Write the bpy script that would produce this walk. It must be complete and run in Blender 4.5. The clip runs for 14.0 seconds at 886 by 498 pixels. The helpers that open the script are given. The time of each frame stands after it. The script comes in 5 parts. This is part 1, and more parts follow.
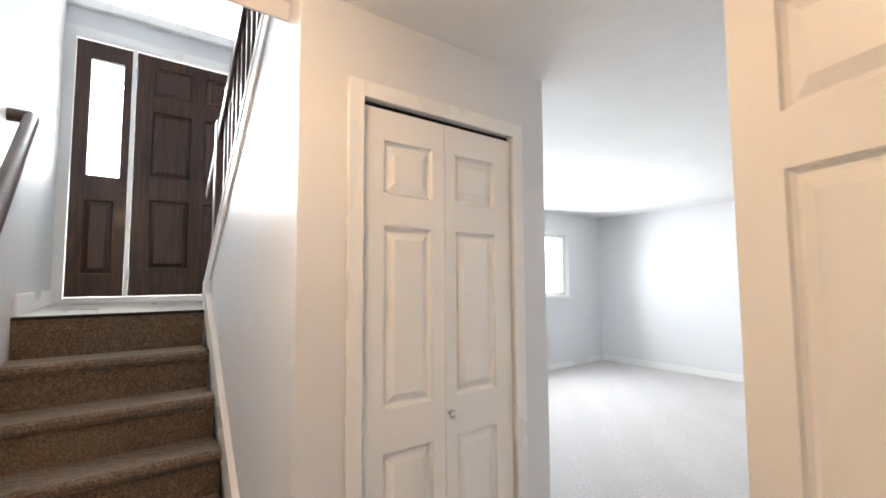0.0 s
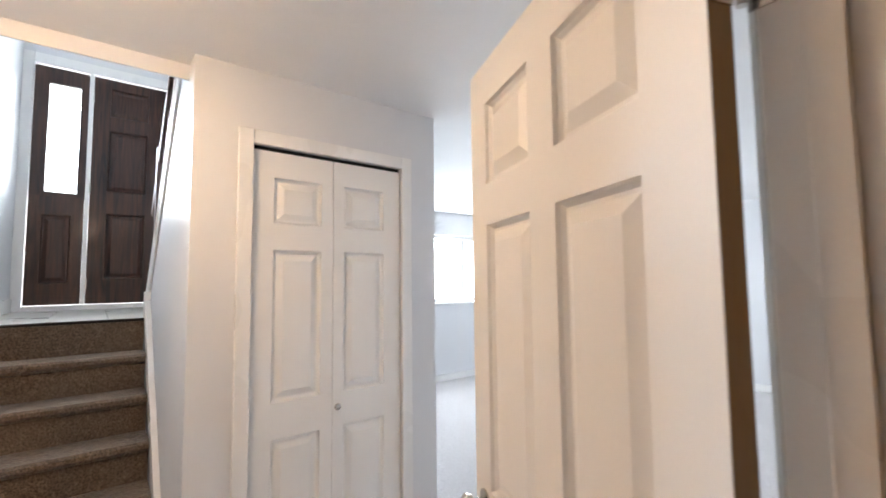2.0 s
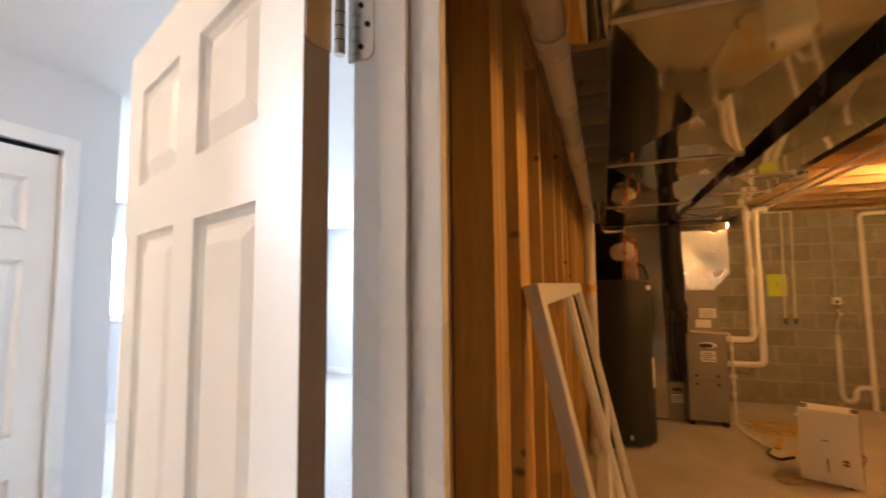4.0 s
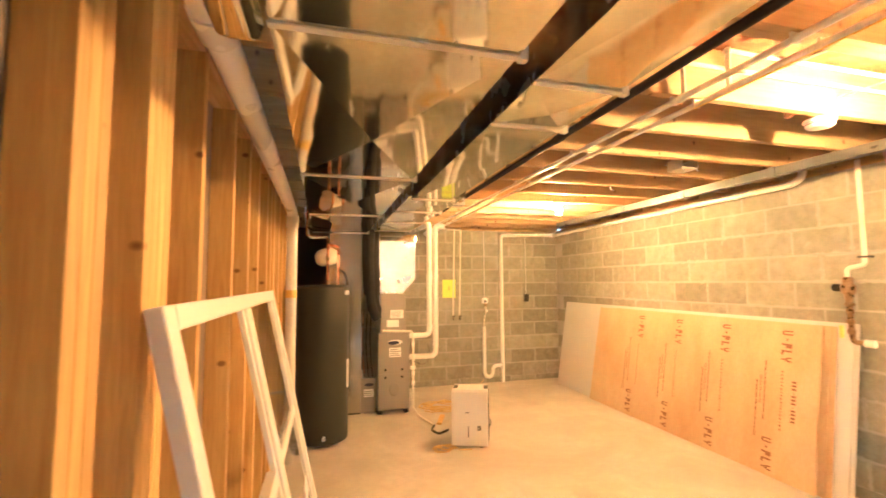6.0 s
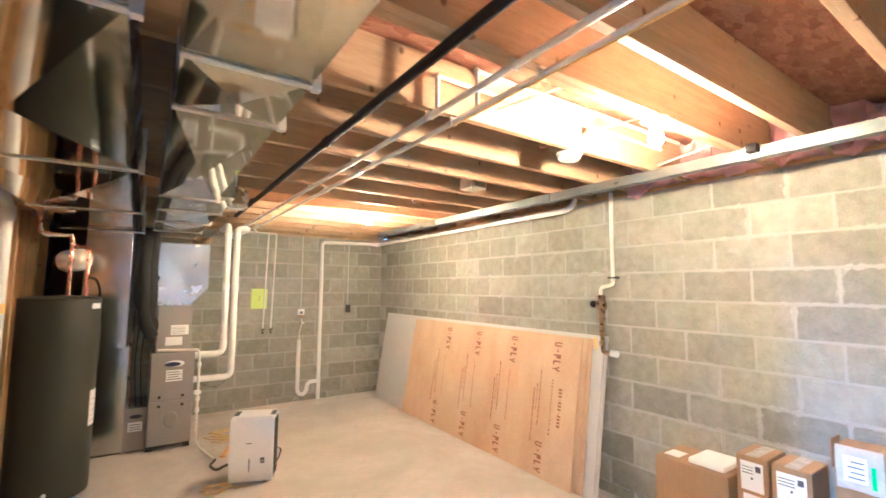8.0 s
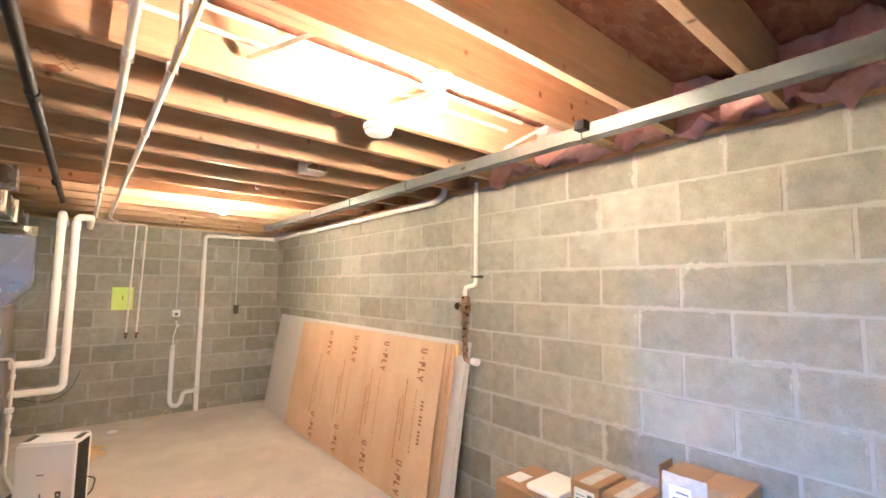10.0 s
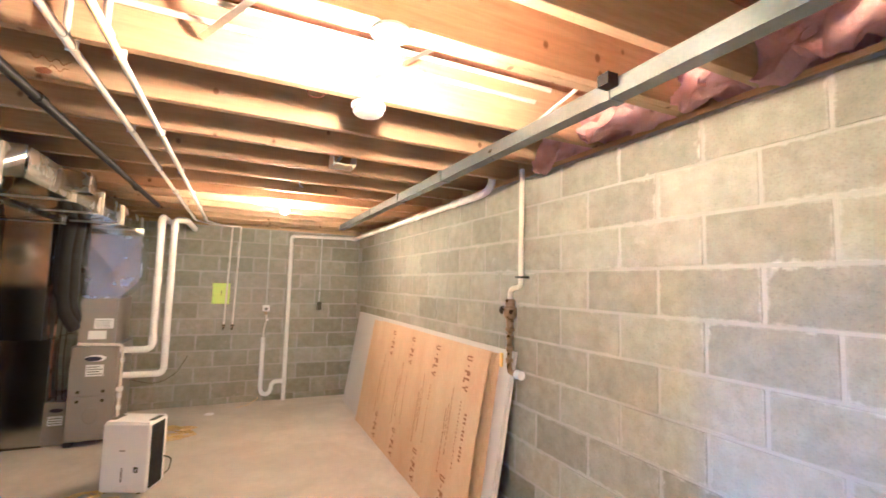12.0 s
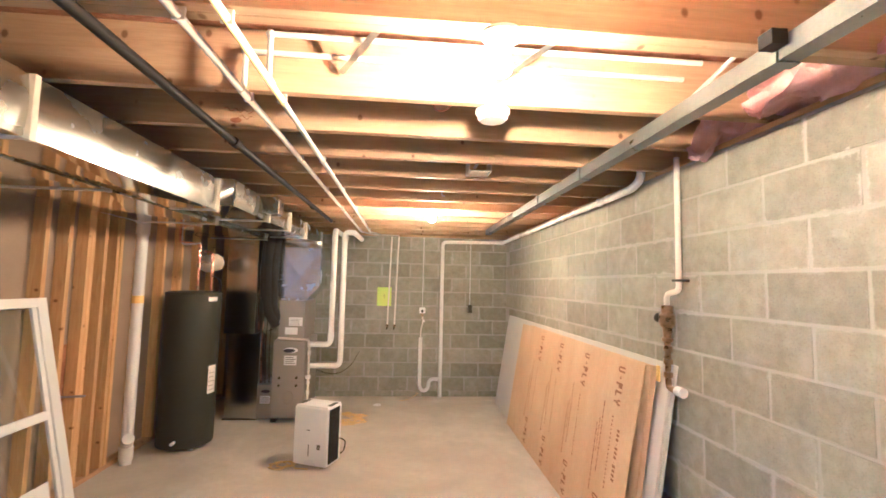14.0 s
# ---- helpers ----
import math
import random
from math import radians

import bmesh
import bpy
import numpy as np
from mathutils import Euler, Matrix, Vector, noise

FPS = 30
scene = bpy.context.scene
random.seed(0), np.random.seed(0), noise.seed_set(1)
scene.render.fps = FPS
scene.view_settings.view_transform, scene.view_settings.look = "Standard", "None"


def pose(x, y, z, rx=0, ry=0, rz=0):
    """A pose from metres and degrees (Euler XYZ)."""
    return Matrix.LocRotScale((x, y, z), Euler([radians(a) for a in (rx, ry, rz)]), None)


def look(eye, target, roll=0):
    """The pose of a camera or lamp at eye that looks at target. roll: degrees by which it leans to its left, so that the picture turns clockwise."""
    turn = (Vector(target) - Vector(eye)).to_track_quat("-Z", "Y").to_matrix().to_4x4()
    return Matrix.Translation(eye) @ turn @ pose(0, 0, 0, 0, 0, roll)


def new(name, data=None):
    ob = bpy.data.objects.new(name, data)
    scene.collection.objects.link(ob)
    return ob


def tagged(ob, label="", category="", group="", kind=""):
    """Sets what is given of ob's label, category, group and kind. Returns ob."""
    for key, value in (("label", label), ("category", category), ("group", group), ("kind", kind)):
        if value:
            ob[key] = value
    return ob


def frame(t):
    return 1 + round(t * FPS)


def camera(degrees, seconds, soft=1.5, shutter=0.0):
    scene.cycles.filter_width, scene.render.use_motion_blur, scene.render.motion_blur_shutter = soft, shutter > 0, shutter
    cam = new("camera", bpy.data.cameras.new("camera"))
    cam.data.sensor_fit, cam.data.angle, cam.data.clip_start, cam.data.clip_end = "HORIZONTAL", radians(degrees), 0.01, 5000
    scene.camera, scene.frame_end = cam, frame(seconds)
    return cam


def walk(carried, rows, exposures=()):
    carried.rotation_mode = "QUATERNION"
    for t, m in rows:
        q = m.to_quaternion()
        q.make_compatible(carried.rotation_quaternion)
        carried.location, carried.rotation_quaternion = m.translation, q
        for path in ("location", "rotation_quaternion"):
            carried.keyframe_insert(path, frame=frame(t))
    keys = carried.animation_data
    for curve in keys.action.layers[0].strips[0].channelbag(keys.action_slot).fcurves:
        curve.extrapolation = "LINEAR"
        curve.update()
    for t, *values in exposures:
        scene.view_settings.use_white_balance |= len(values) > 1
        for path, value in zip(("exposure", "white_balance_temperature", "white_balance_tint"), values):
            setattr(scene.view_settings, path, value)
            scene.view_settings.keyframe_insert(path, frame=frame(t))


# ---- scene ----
cam = camera(90.7, 14.0, 1.7, 0.35)
PATH = [
    (0, (0.028, 0.03, 1.357), (-1.567, 1.228, 1.498), -0.3),
    (0.5, (0.142, 0.087, 1.343), (-1.458, 1.28, 1.483), -0.4),
    (1, (0.28, 0.123, 1.356), (-1.318, 1.318, 1.497), -0.5),
    (1.5, (0.425, 0.147, 1.388), (-1.165, 1.352, 1.527), -0.5),
    (2, (0.577, 0.213, 1.414), (-0.992, 1.446, 1.556), -0.6),
    (2.2, (0.62, 0.249, 1.418), (-0.936, 1.497, 1.562), -0.6),
    (4.3, (0.71, 0.348, 1.448), (0.251, 2.288, 1.604), -0.5),
    (4.5, (0.714, 0.359, 1.454), (0.403, 2.329, 1.604), -0.4),
    (5, (0.747, 0.383, 1.462), (0.788, 2.377, 1.611), -0.5),
    (5.5, (0.8, 0.398, 1.474), (1.08, 2.373, 1.623), -0.4),
    (6, (0.873, 0.414, 1.487), (1.395, 2.339, 1.639), -0.4),
    (6.5, (0.965, 0.425, 1.505), (1.699, 2.278, 1.665), -0.5),
    (7, (1.072, 0.439, 1.52), (1.957, 2.224, 1.691), -0.4),
    (7.5, (1.223, 0.444, 1.526), (2.236, 2.16, 1.704), -0.1),
    (8, (1.39, 0.439, 1.548), (2.506, 2.089, 1.727), 0.4),
    (8.5, (1.576, 0.436, 1.551), (2.776, 2.026, 1.727), 0.5),
    (9, (1.806, 0.401, 1.556), (3.059, 1.95, 1.731), 0.5),
    (9.2, (1.897, 0.376, 1.561), (3.168, 1.911, 1.737), 0.6),
    (11.3, (2.685, 0.285, 1.563), (3.828, 1.918, 1.731), 1.2),
    (11.5, (2.707, 0.287, 1.562), (3.788, 1.961, 1.73), 1.2),
    (12, (2.831, 0.311, 1.578), (3.671, 2.119, 1.743), 1.6),
    (12.5, (2.907, 0.315, 1.592), (3.499, 2.219, 1.753), 1.8),
    (13, (2.927, 0.311, 1.597), (3.352, 2.259, 1.756), 1.7),
    (13.5, (2.933, 0.31, 1.593), (3.224, 2.282, 1.754), 1.5),
    (14, (2.932, 0.305, 1.593), (3.101, 2.292, 1.752), 1.3),
]
walk(cam, [(t, look(eye, target, roll)) for t, eye, target, roll in PATH], exposures=((0, 0.45, 6850, 10), (1.5, 0.47, 6700, 10), (2.2, 0.5, 6250, 10), (4.3, 1.22, 5950, 9), (5.0, 2.02, 6050, 9), (5.5, 2.45, 5650, 6), (6.0, 2.98, 4580, 0), (6.5, 2.88, 3860, -2), (7.0, 2.66, 3480, -3), (8.0, 2.64, 3230, -2), (8.5, 2.55, 3220, -1), (9.0, 2.43, 3240, 0), (14.0, 2.37, 3260, 1)))

# ---------------------------------------------------------------- light
world = bpy.data.worlds.new("sky")
scene.world = world
world.use_nodes = True
wn = world.node_tree
sky = wn.nodes.new("ShaderNodeTexSky")
sky.sky_type, sky.sun_disc = "NISHITA", False
sky.sun_elevation, sky.sun_rotation = radians(51), radians(169)
wn.links.new(sky.outputs[0], wn.nodes["Background"].inputs[0])
wn.nodes["Background"].inputs[1].default_value = 0.15
SUN = bpy.data.lights.new("sun", "SUN")
SUN.energy, SUN.angle, SUN.color = 5.0, radians(0.5), (1, 0.95, 0.88)
sun = new("sun", SUN)
sun.matrix_world = look((4, -20, 25), (0, 0, 0))


def area(name, m, w, h, power, colour):
    d = bpy.data.lights.new(name, "AREA")
    d.shape, d.size, d.size_y, d.energy, d.color = "RECTANGLE", w, h, power, colour
    ob = new(name, d)
    ob.matrix_world = m
    return ob


DAY = (0.86, 0.93, 1.0)
area("family_window_light", look((-4.40, 4.55, 1.56), (0, 3.2, 1.45)), 2.5, 0.95, 94, DAY)
# lamp in the added window over the entry door
area("added_window_light", look((-4.42, 0.3, 4.2), (0, 0.3, 2.6)), 1.2, 1.0, 44, DAY)
door_day = area("sidelight_light", look((-4.42, -0.07, 2.67), (0.5, 0.35, 1.65)), 0.2, 0.9, 15, DAY)
door_day.data.spread = radians(80)
# fill lamp added in mid-air to brighten the stairwell
area("upper_fill_light", look((0.8, -0.9, 4.6), (-3.5, 0.1, 3.0)), 1.6, 1.2, 16, DAY)
BULB_WATTS = 1100.0

# ---------------------------------------------------------------- materials


def shader(name):
    m = bpy.data.materials.new(name)
    m.use_nodes = True
    return m, m.node_tree, m.node_tree.nodes["Principled BSDF"]


def mix_colour(nt, fac, a, b):
    n = nt.nodes.new("ShaderNodeMix")
    n.data_type = "RGBA"
    if isinstance(fac, float):
        n.inputs[0].default_value = fac
    else:
        nt.links.new(fac, n.inputs[0])
    for sock, c in ((n.inputs[6], a), (n.inputs[7], b)):
        if isinstance(c, tuple):
            sock.default_value = (*c, 1)
        else:
            nt.links.new(c, sock)
    return n.outputs[2]


def ramp(nt, src, lo, hi, a=0.0, b=1.0):
    n = nt.nodes.new("ShaderNodeMapRange")
    nt.links.new(src, n.inputs[0])
    for i, v in enumerate((lo, hi, a, b)):
        n.inputs[i + 1].default_value = v
    return n.outputs[0]


def coords(nt, stretch=(1, 1, 1), jitter=True):
    """Object coordinates in metres, stretched, shifted by each object's random number."""
    tc = nt.nodes.new("ShaderNodeTexCoord")
    mp = nt.nodes.new("ShaderNodeMapping")
    mp.inputs["Scale"].default_value = stretch
    nt.links.new(tc.outputs["Object"], mp.inputs[0])
    if jitter:
        oi = nt.nodes.new("ShaderNodeObjectInfo")
        mul = nt.nodes.new("ShaderNodeMath")
        mul.operation = "MULTIPLY"
        mul.inputs[1].default_value = 37.0
        nt.links.new(oi.outputs["Random"], mul.inputs[0])
        nt.links.new(mul.outputs[0], mp.inputs["Location"])
    return mp.outputs[0]


def noise_tex(nt, vec, scale, detail=4.0, rough=0.55, distort=0.0):
    n = nt.nodes.new("ShaderNodeTexNoise")
    nt.links.new(vec, n.inputs["Vector"])
    n.inputs["Scale"].default_value, n.inputs["Detail"].default_value = scale, detail
    n.inputs["Roughness"].default_value, n.inputs["Distortion"].default_value = rough, distort
    return n.outputs[0]


def add_bump(nt, bsdf, height, strength, distance=0.002, base=None):
    b = nt.nodes.new("ShaderNodeBump")
    b.inputs["Strength"].default_value, b.inputs["Distance"].default_value = strength, distance
    nt.links.new(height, b.inputs["Height"])
    if base is not None:
        nt.links.new(base, b.inputs["Normal"])
    nt.links.new(b.outputs[0], bsdf.inputs["Normal"])
    return b.outputs[0]


def plain(name, dark, light, rough=0.5, metal=0.0, big=1.5, fine=60.0, bump=0.15, dist=0.001, rvar=0.12, random_tint=0.0, stretch=(1, 1, 1), spec=0.5, coat=0.0):
    """Two-scale variation between two colours, gloss that wanders a little, and a fine relief."""
    m, nt, p = shader(name)
    v = coords(nt, stretch)
    a, b = noise_tex(nt, v, big, 3.0), noise_tex(nt, v, fine, 4.0, 0.7)
    add = nt.nodes.new("ShaderNodeMath")
    add.operation = "MULTIPLY_ADD"
    add.inputs[1].default_value = 0.65
    nt.links.new(a, add.inputs[0])
    half = ramp(nt, b, 0.0, 1.0, 0.0, 0.35)
    nt.links.new(half, add.inputs[2])
    col = mix_colour(nt, ramp(nt, add.outputs[0], 0.3, 0.7), dark, light)
    if random_tint:
        oi = nt.nodes.new("ShaderNodeObjectInfo")
        hsv = nt.nodes.new("ShaderNodeHueSaturation")
        nt.links.new(ramp(nt, oi.outputs["Random"], 0, 1, 1 - random_tint, 1 + random_tint), hsv.inputs["Value"])
        nt.links.new(col, hsv.inputs["Color"])
        col = hsv.outputs[0]
    nt.links.new(col, p.inputs["Base Color"])
    nt.links.new(ramp(nt, a, 0.3, 0.7, max(0.02, rough - rvar), min(1, rough + rvar)), p.inputs["Roughness"])
    p.inputs["Metallic"].default_value = metal
    p.inputs["Specular IOR Level"].default_value = spec
    p.inputs["Coat Weight"].default_value = coat
    if bump:
        add_bump(nt, p, b, bump, dist)
    return m


def wood(name, dark, light, along, rough=0.55, ring=9.0, knots=True, gloss=0.0, bump=0.2, shade=0.18):
    """Grain that runs along one axis, with knots and tone that differs from board to board."""
    m, nt, p = shader(name)
    st = [1.0, 1.0, 1.0]
    st["xyz".index(along)] = 0.07
    v = coords(nt, tuple(st))
    warp = noise_tex(nt, v, 5.0, 3.0)
    w = nt.nodes.new("ShaderNodeTexNoise")
    nt.links.new(v, w.inputs["Vector"])
    w.inputs["Scale"].default_value, w.inputs["Detail"].default_value, w.inputs["Distortion"].default_value = ring * 4, 5.0, 1.2
    fine = noise_tex(nt, v, 220.0, 2.0)
    col = mix_colour(nt, ramp(nt, w.outputs[0], 0.35, 0.68), dark, light)
    col = mix_colour(nt, ramp(nt, warp, 0.35, 0.75, 0.0, 0.45), col, tuple(c * 0.78 for c in light))
    col = mix_colour(nt, ramp(nt, fine, 0.3, 0.7, 0.0, 0.22), col, tuple(c * 0.6 for c in dark))
    if knots:
        st2 = [4.5, 4.5, 4.5]
        st2["xyz".index(along)] = 6.0
        vo = nt.nodes.new("ShaderNodeTexVoronoi")
        nt.links.new(coords(nt, tuple(st2)), vo.inputs["Vector"])
        vo.inputs["Scale"].default_value = 1.5
        col = mix_colour(nt, ramp(nt, vo.outputs["Distance"], 0.07, 0.135, 0.85, 0.0), col, (dark[0] * 0.28, dark[1] * 0.2, dark[2] * 0.16))
    oi = nt.nodes.new("ShaderNodeObjectInfo")
    hsv = nt.nodes.new("ShaderNodeHueSaturation")
    nt.links.new(ramp(nt, oi.outputs["Random"], 0, 1, 1 - shade, 1 + shade), hsv.inputs["Value"])
    nt.links.new(col, hsv.inputs["Color"])
    nt.links.new(hsv.outputs[0], p.inputs["Base Color"])
    p.inputs["Roughness"].default_value = rough
    p.inputs["Coat Weight"].default_value = gloss
    p.inputs["Coat Roughness"].default_value = 0.12
    add_bump(nt, p, w.outputs[0], bump, 0.001)
    return m


def carpet(name, dark, light, tufts=260.0, pile=0.004, tracks=False):
    m, nt, p = shader(name)
    v = coords(nt, (1, 1, 1), False)
    t = noise_tex(nt, v, tufts, 2.0, 0.6)
    t2 = noise_tex(nt, v, tufts * 0.28, 3.0, 0.7)
    big = noise_tex(nt, v, 2.2, 3.0)
    col = mix_colour(nt, ramp(nt, t, 0.32, 0.68), dark, light)
    col = mix_colour(nt, ramp(nt, t2, 0.35, 0.7, 0.0, 0.5), col, tuple(c * 0.62 for c in dark))
    col = mix_colour(nt, ramp(nt, big, 0.3, 0.7, 0.0, 0.3), col, tuple(c * 0.85 for c in light))
    if tracks:
        wv = nt.nodes.new("ShaderNodeTexWave")
        wv.bands_direction = "DIAGONAL"
        nt.links.new(v, wv.inputs["Vector"])
        wv.inputs["Scale"].default_value, wv.inputs["Distortion"].default_value, wv.inputs["Detail Scale"].default_value = 0.9, 5.0, 0.8
        col = mix_colour(nt, ramp(nt, wv.outputs[1], 0.40, 0.65, 0.0, 0.42), col, tuple(c * 0.68 for c in light))
    nt.links.new(col, p.inputs["Base Color"])
    p.inputs["Roughness"].default_value = 0.95
    p.inputs["Sheen Weight"].default_value = 0.25
    add_bump(nt, p, t2, 0.9, pile, add_bump(nt, p, t, 0.7, pile * 0.5))
    return m


def galvanised(name, rough=0.2, tone=(0.58, 0.58, 0.55), dents=0.35):
    """Sheet steel: spangle, rolling dents that bend what it mirrors, and handling smears."""
    m, nt, p = shader(name)
    v = coords(nt)
    vo = nt.nodes.new("ShaderNodeTexVoronoi")
    nt.links.new(v, vo.inputs["Vector"])
    vo.inputs["Scale"].default_value = 70.0
    sp = ramp(nt, vo.outputs["Color"], 0.0, 1.0, 0.0, 0.35)
    smear = noise_tex(nt, v, 4.0, 4.0)
    col = mix_colour(nt, sp, tone, tuple(c * 0.8 for c in tone))
    col = mix_colour(nt, ramp(nt, smear, 0.45, 0.75, 0.0, 0.4), col, tuple(c * 0.7 for c in tone))
    nt.links.new(col, p.inputs["Base Color"])
    nt.links.new(ramp(nt, smear, 0.3, 0.7, rough * 0.7, rough * 1.5), p.inputs["Roughness"])
    p.inputs["Metallic"].default_value = 1.0
    add_bump(nt, p, noise_tex(nt, v, 2.0, 1.5, 0.4, 0.4), dents, 0.03)
    return m


def glow(name, colour, strength):
    m, nt, p = shader(name)
    p.inputs["Base Color"].default_value = (*colour, 1)
    p.inputs["Emission Color"].default_value = (*colour, 1)
    p.inputs["Emission Strength"].default_value = strength
    return m


def clear(name, tint=(0.95, 0.98, 0.97), rough=0.0):
    m, nt, p = shader(name)
    p.inputs["Base Color"].default_value = (*tint, 1)
    p.inputs["Transmission Weight"].default_value, p.inputs["IOR"].default_value, p.inputs["Roughness"].default_value = 1.0, 1.45, rough
    return m


def block_stone(name):
    """Concrete block: sandy pores, mottled stains, mortar smeared over the arrises, tone that differs from block to block."""
    m, nt, p = shader(name)
    v = coords(nt)
    pores, mott, big = noise_tex(nt, v, 130.0, 3.0, 0.8), noise_tex(nt, v, 14.0, 4.0, 0.65), noise_tex(nt, v, 3.0, 2.0)
    col = mix_colour(nt, ramp(nt, mott, 0.3, 0.72), (0.220, 0.216, 0.168), (0.305, 0.299, 0.242))
    col = mix_colour(nt, ramp(nt, pores, 0.33, 0.48, 0.42, 0.0), col, (0.12, 0.115, 0.09))
    col = mix_colour(nt, ramp(nt, big, 0.55, 0.8, 0.0, 0.4), col, (0.40, 0.385, 0.33))
    oi = nt.nodes.new("ShaderNodeObjectInfo")
    hsv = nt.nodes.new("ShaderNodeHueSaturation")
    nt.links.new(ramp(nt, oi.outputs["Random"], 0, 1, 0.80, 1.14), hsv.inputs["Value"])
    nt.links.new(col, hsv.inputs["Color"])
    col = hsv.outputs[0]

    def calc(op, a, b):
        n = nt.nodes.new("ShaderNodeMath")
        n.operation = op
        for sock, q in zip(n.inputs, (a, b)):
            if isinstance(q, float):
                sock.default_value = q
            else:
                nt.links.new(q, sock)
        return n.outputs[0]
    tc = nt.nodes.new("ShaderNodeTexCoord")
    sep = nt.nodes.new("ShaderNodeSeparateXYZ")
    nt.links.new(tc.outputs["Object"], sep.inputs[0])
    rim = calc("MINIMUM", calc("SUBTRACT", 0.1945, calc("ABSOLUTE", sep.outputs[1], 0.0)), calc("SUBTRACT", 0.0935, calc("ABSOLUTE", sep.outputs[2], 0.0)))
    geo = nt.nodes.new("ShaderNodeNewGeometry")
    ragged, patch = noise_tex(nt, geo.outputs["Position"], 26.0, 4.0, 0.7), noise_tex(nt, geo.outputs["Position"], 2.6, 3.0, 0.6)
    reach = calc("MULTIPLY", ramp(nt, ragged, 0.38, 0.75, 0.0, 0.018), ramp(nt, patch, 0.40, 0.66, 0.15, 1.4))
    smear = ramp(nt, calc("SUBTRACT", reach, rim), -0.003, 0.008, 0.0, 0.7)
    col = mix_colour(nt, smear, col, (0.42, 0.405, 0.36))
    bloom = calc("MULTIPLY", ramp(nt, noise_tex(nt, geo.outputs["Position"], 7.0, 5.0, 0.7, 0.6), 0.60, 0.74, 0.0, 0.55), ramp(nt, patch, 0.45, 0.65, 0.0, 1.0))
    col = mix_colour(nt, bloom, col, (0.50, 0.49, 0.45))
    nt.links.new(col, p.inputs["Base Color"])
    p.inputs["Roughness"].default_value = 0.92
    add_bump(nt, p, mott, 0.4, 0.004, add_bump(nt, p, pores, 0.7, 0.002))
    return m


def concrete(name):
    """Trowelled slab: broad damp tones, blotches, scuffs and grit."""
    m, nt, p = shader(name)
    v = coords(nt, (1, 1, 1), False)
    a, b, c = noise_tex(nt, v, 0.9, 4.0, 0.6, 0.8), noise_tex(nt, v, 6.0, 6.0, 0.72, 0.5), noise_tex(nt, v, 160.0, 2.0)
    scuff = noise_tex(nt, coords(nt, (1.0, 0.35, 1.0), False), 22.0, 5.0, 0.75, 1.5)
    col = mix_colour(nt, ramp(nt, a, 0.32, 0.68), (0.44, 0.41, 0.33), (0.63, 0.59, 0.50))
    col = mix_colour(nt, ramp(nt, b, 0.34, 0.66, 0.5, 0.0), col, (0.36, 0.33, 0.26))
    col = mix_colour(nt, ramp(nt, scuff, 0.58, 0.72, 0.0, 0.18), col, (0.68, 0.64, 0.56))
    col = mix_colour(nt, ramp(nt, scuff, 0.30, 0.40, 0.18, 0.0), col, (0.28, 0.25, 0.2))
    col = mix_colour(nt, ramp(nt, c, 0.25, 0.45, 0.35, 0.0), col, (0.2, 0.18, 0.14))
    nt.links.new(col, p.inputs["Base Color"])
    nt.links.new(ramp(nt, b, 0.3, 0.7, 0.5, 0.8), p.inputs["Roughness"])
    add_bump(nt, p, b, 0.12, 0.004, add_bump(nt, p, c, 0.2, 0.001))
    return m


def strand_board(name):
    m, nt, p = shader(name)
    v = coords(nt, (1, 2.6, 1), False)
    vo = nt.nodes.new("ShaderNodeTexVoronoi")
    nt.links.new(v, vo.inputs["Vector"])
    vo.inputs["Scale"].default_value = 16.0
    n = noise_tex(nt, v, 30.0, 4.0, 0.7, 2.0)
    col = mix_colour(nt, ramp(nt, vo.outputs["Color"], 0.1, 0.9), (0.24, 0.10, 0.03), (0.44, 0.22, 0.075))
    col = mix_colour(nt, ramp(nt, n, 0.3, 0.7, 0.0, 0.6), col, (0.14, 0.05, 0.02))
    nt.links.new(col, p.inputs["Base Color"])
    p.inputs["Roughness"].default_value = 0.8
    add_bump(nt, p, n, 0.4, 0.003)
    return m


M = {}
M["wall"] = plain("wall_paint", (0.66, 0.67, 0.69), (0.71, 0.72, 0.74), 0.42, big=0.8, fine=240, bump=0.08)
M["ceil"] = plain("ceiling_paint", (0.78, 0.78, 0.78), (0.84, 0.84, 0.84), 0.85, big=2.0, fine=120, bump=0.25, dist=0.002)
M["trim"] = plain("trim_paint", (0.78, 0.78, 0.77), (0.83, 0.83, 0.82), 0.33, fine=160, bump=0.04)
M["door_paint"] = plain("door_paint", (0.77, 0.76, 0.74), (0.82, 0.81, 0.79), 0.38, fine=200, bump=0.06)
# door's hinge edge: the shade on it is painted as dark grey
M["shaded_edge"] = plain("shaded_door_edge", (0.16, 0.15, 0.14), (0.24, 0.225, 0.21), 0.8, fine=120, bump=0.2, stretch=(1, 1, 0.1))
M["stair_carpet"] = carpet("brown_carpet", (0.045, 0.030, 0.020), (0.23, 0.172, 0.125), 95.0, 0.012)
M["carpet"] = carpet("grey_carpet", (0.40, 0.38, 0.385), (0.62, 0.60, 0.60), 160.0, 0.005, True)
M["dark_wood"] = wood("dark_stained_oak", (0.006, 0.0025, 0.002), (0.078, 0.027, 0.015), "z", 0.42, 7.0, False, 0.08, 0.35, 0.03)
M["rail_wood"] = wood("dark_rail_oak", (0.02, 0.008, 0.005), (0.07, 0.03, 0.018), "x", 0.3, 7.0, False, 0.4, 0.15, 0.03)
M["tile"] = plain("landing_tile", (0.42, 0.40, 0.36), (0.56, 0.54, 0.50), 0.35, big=3, fine=40, bump=0.08, random_tint=0.05)
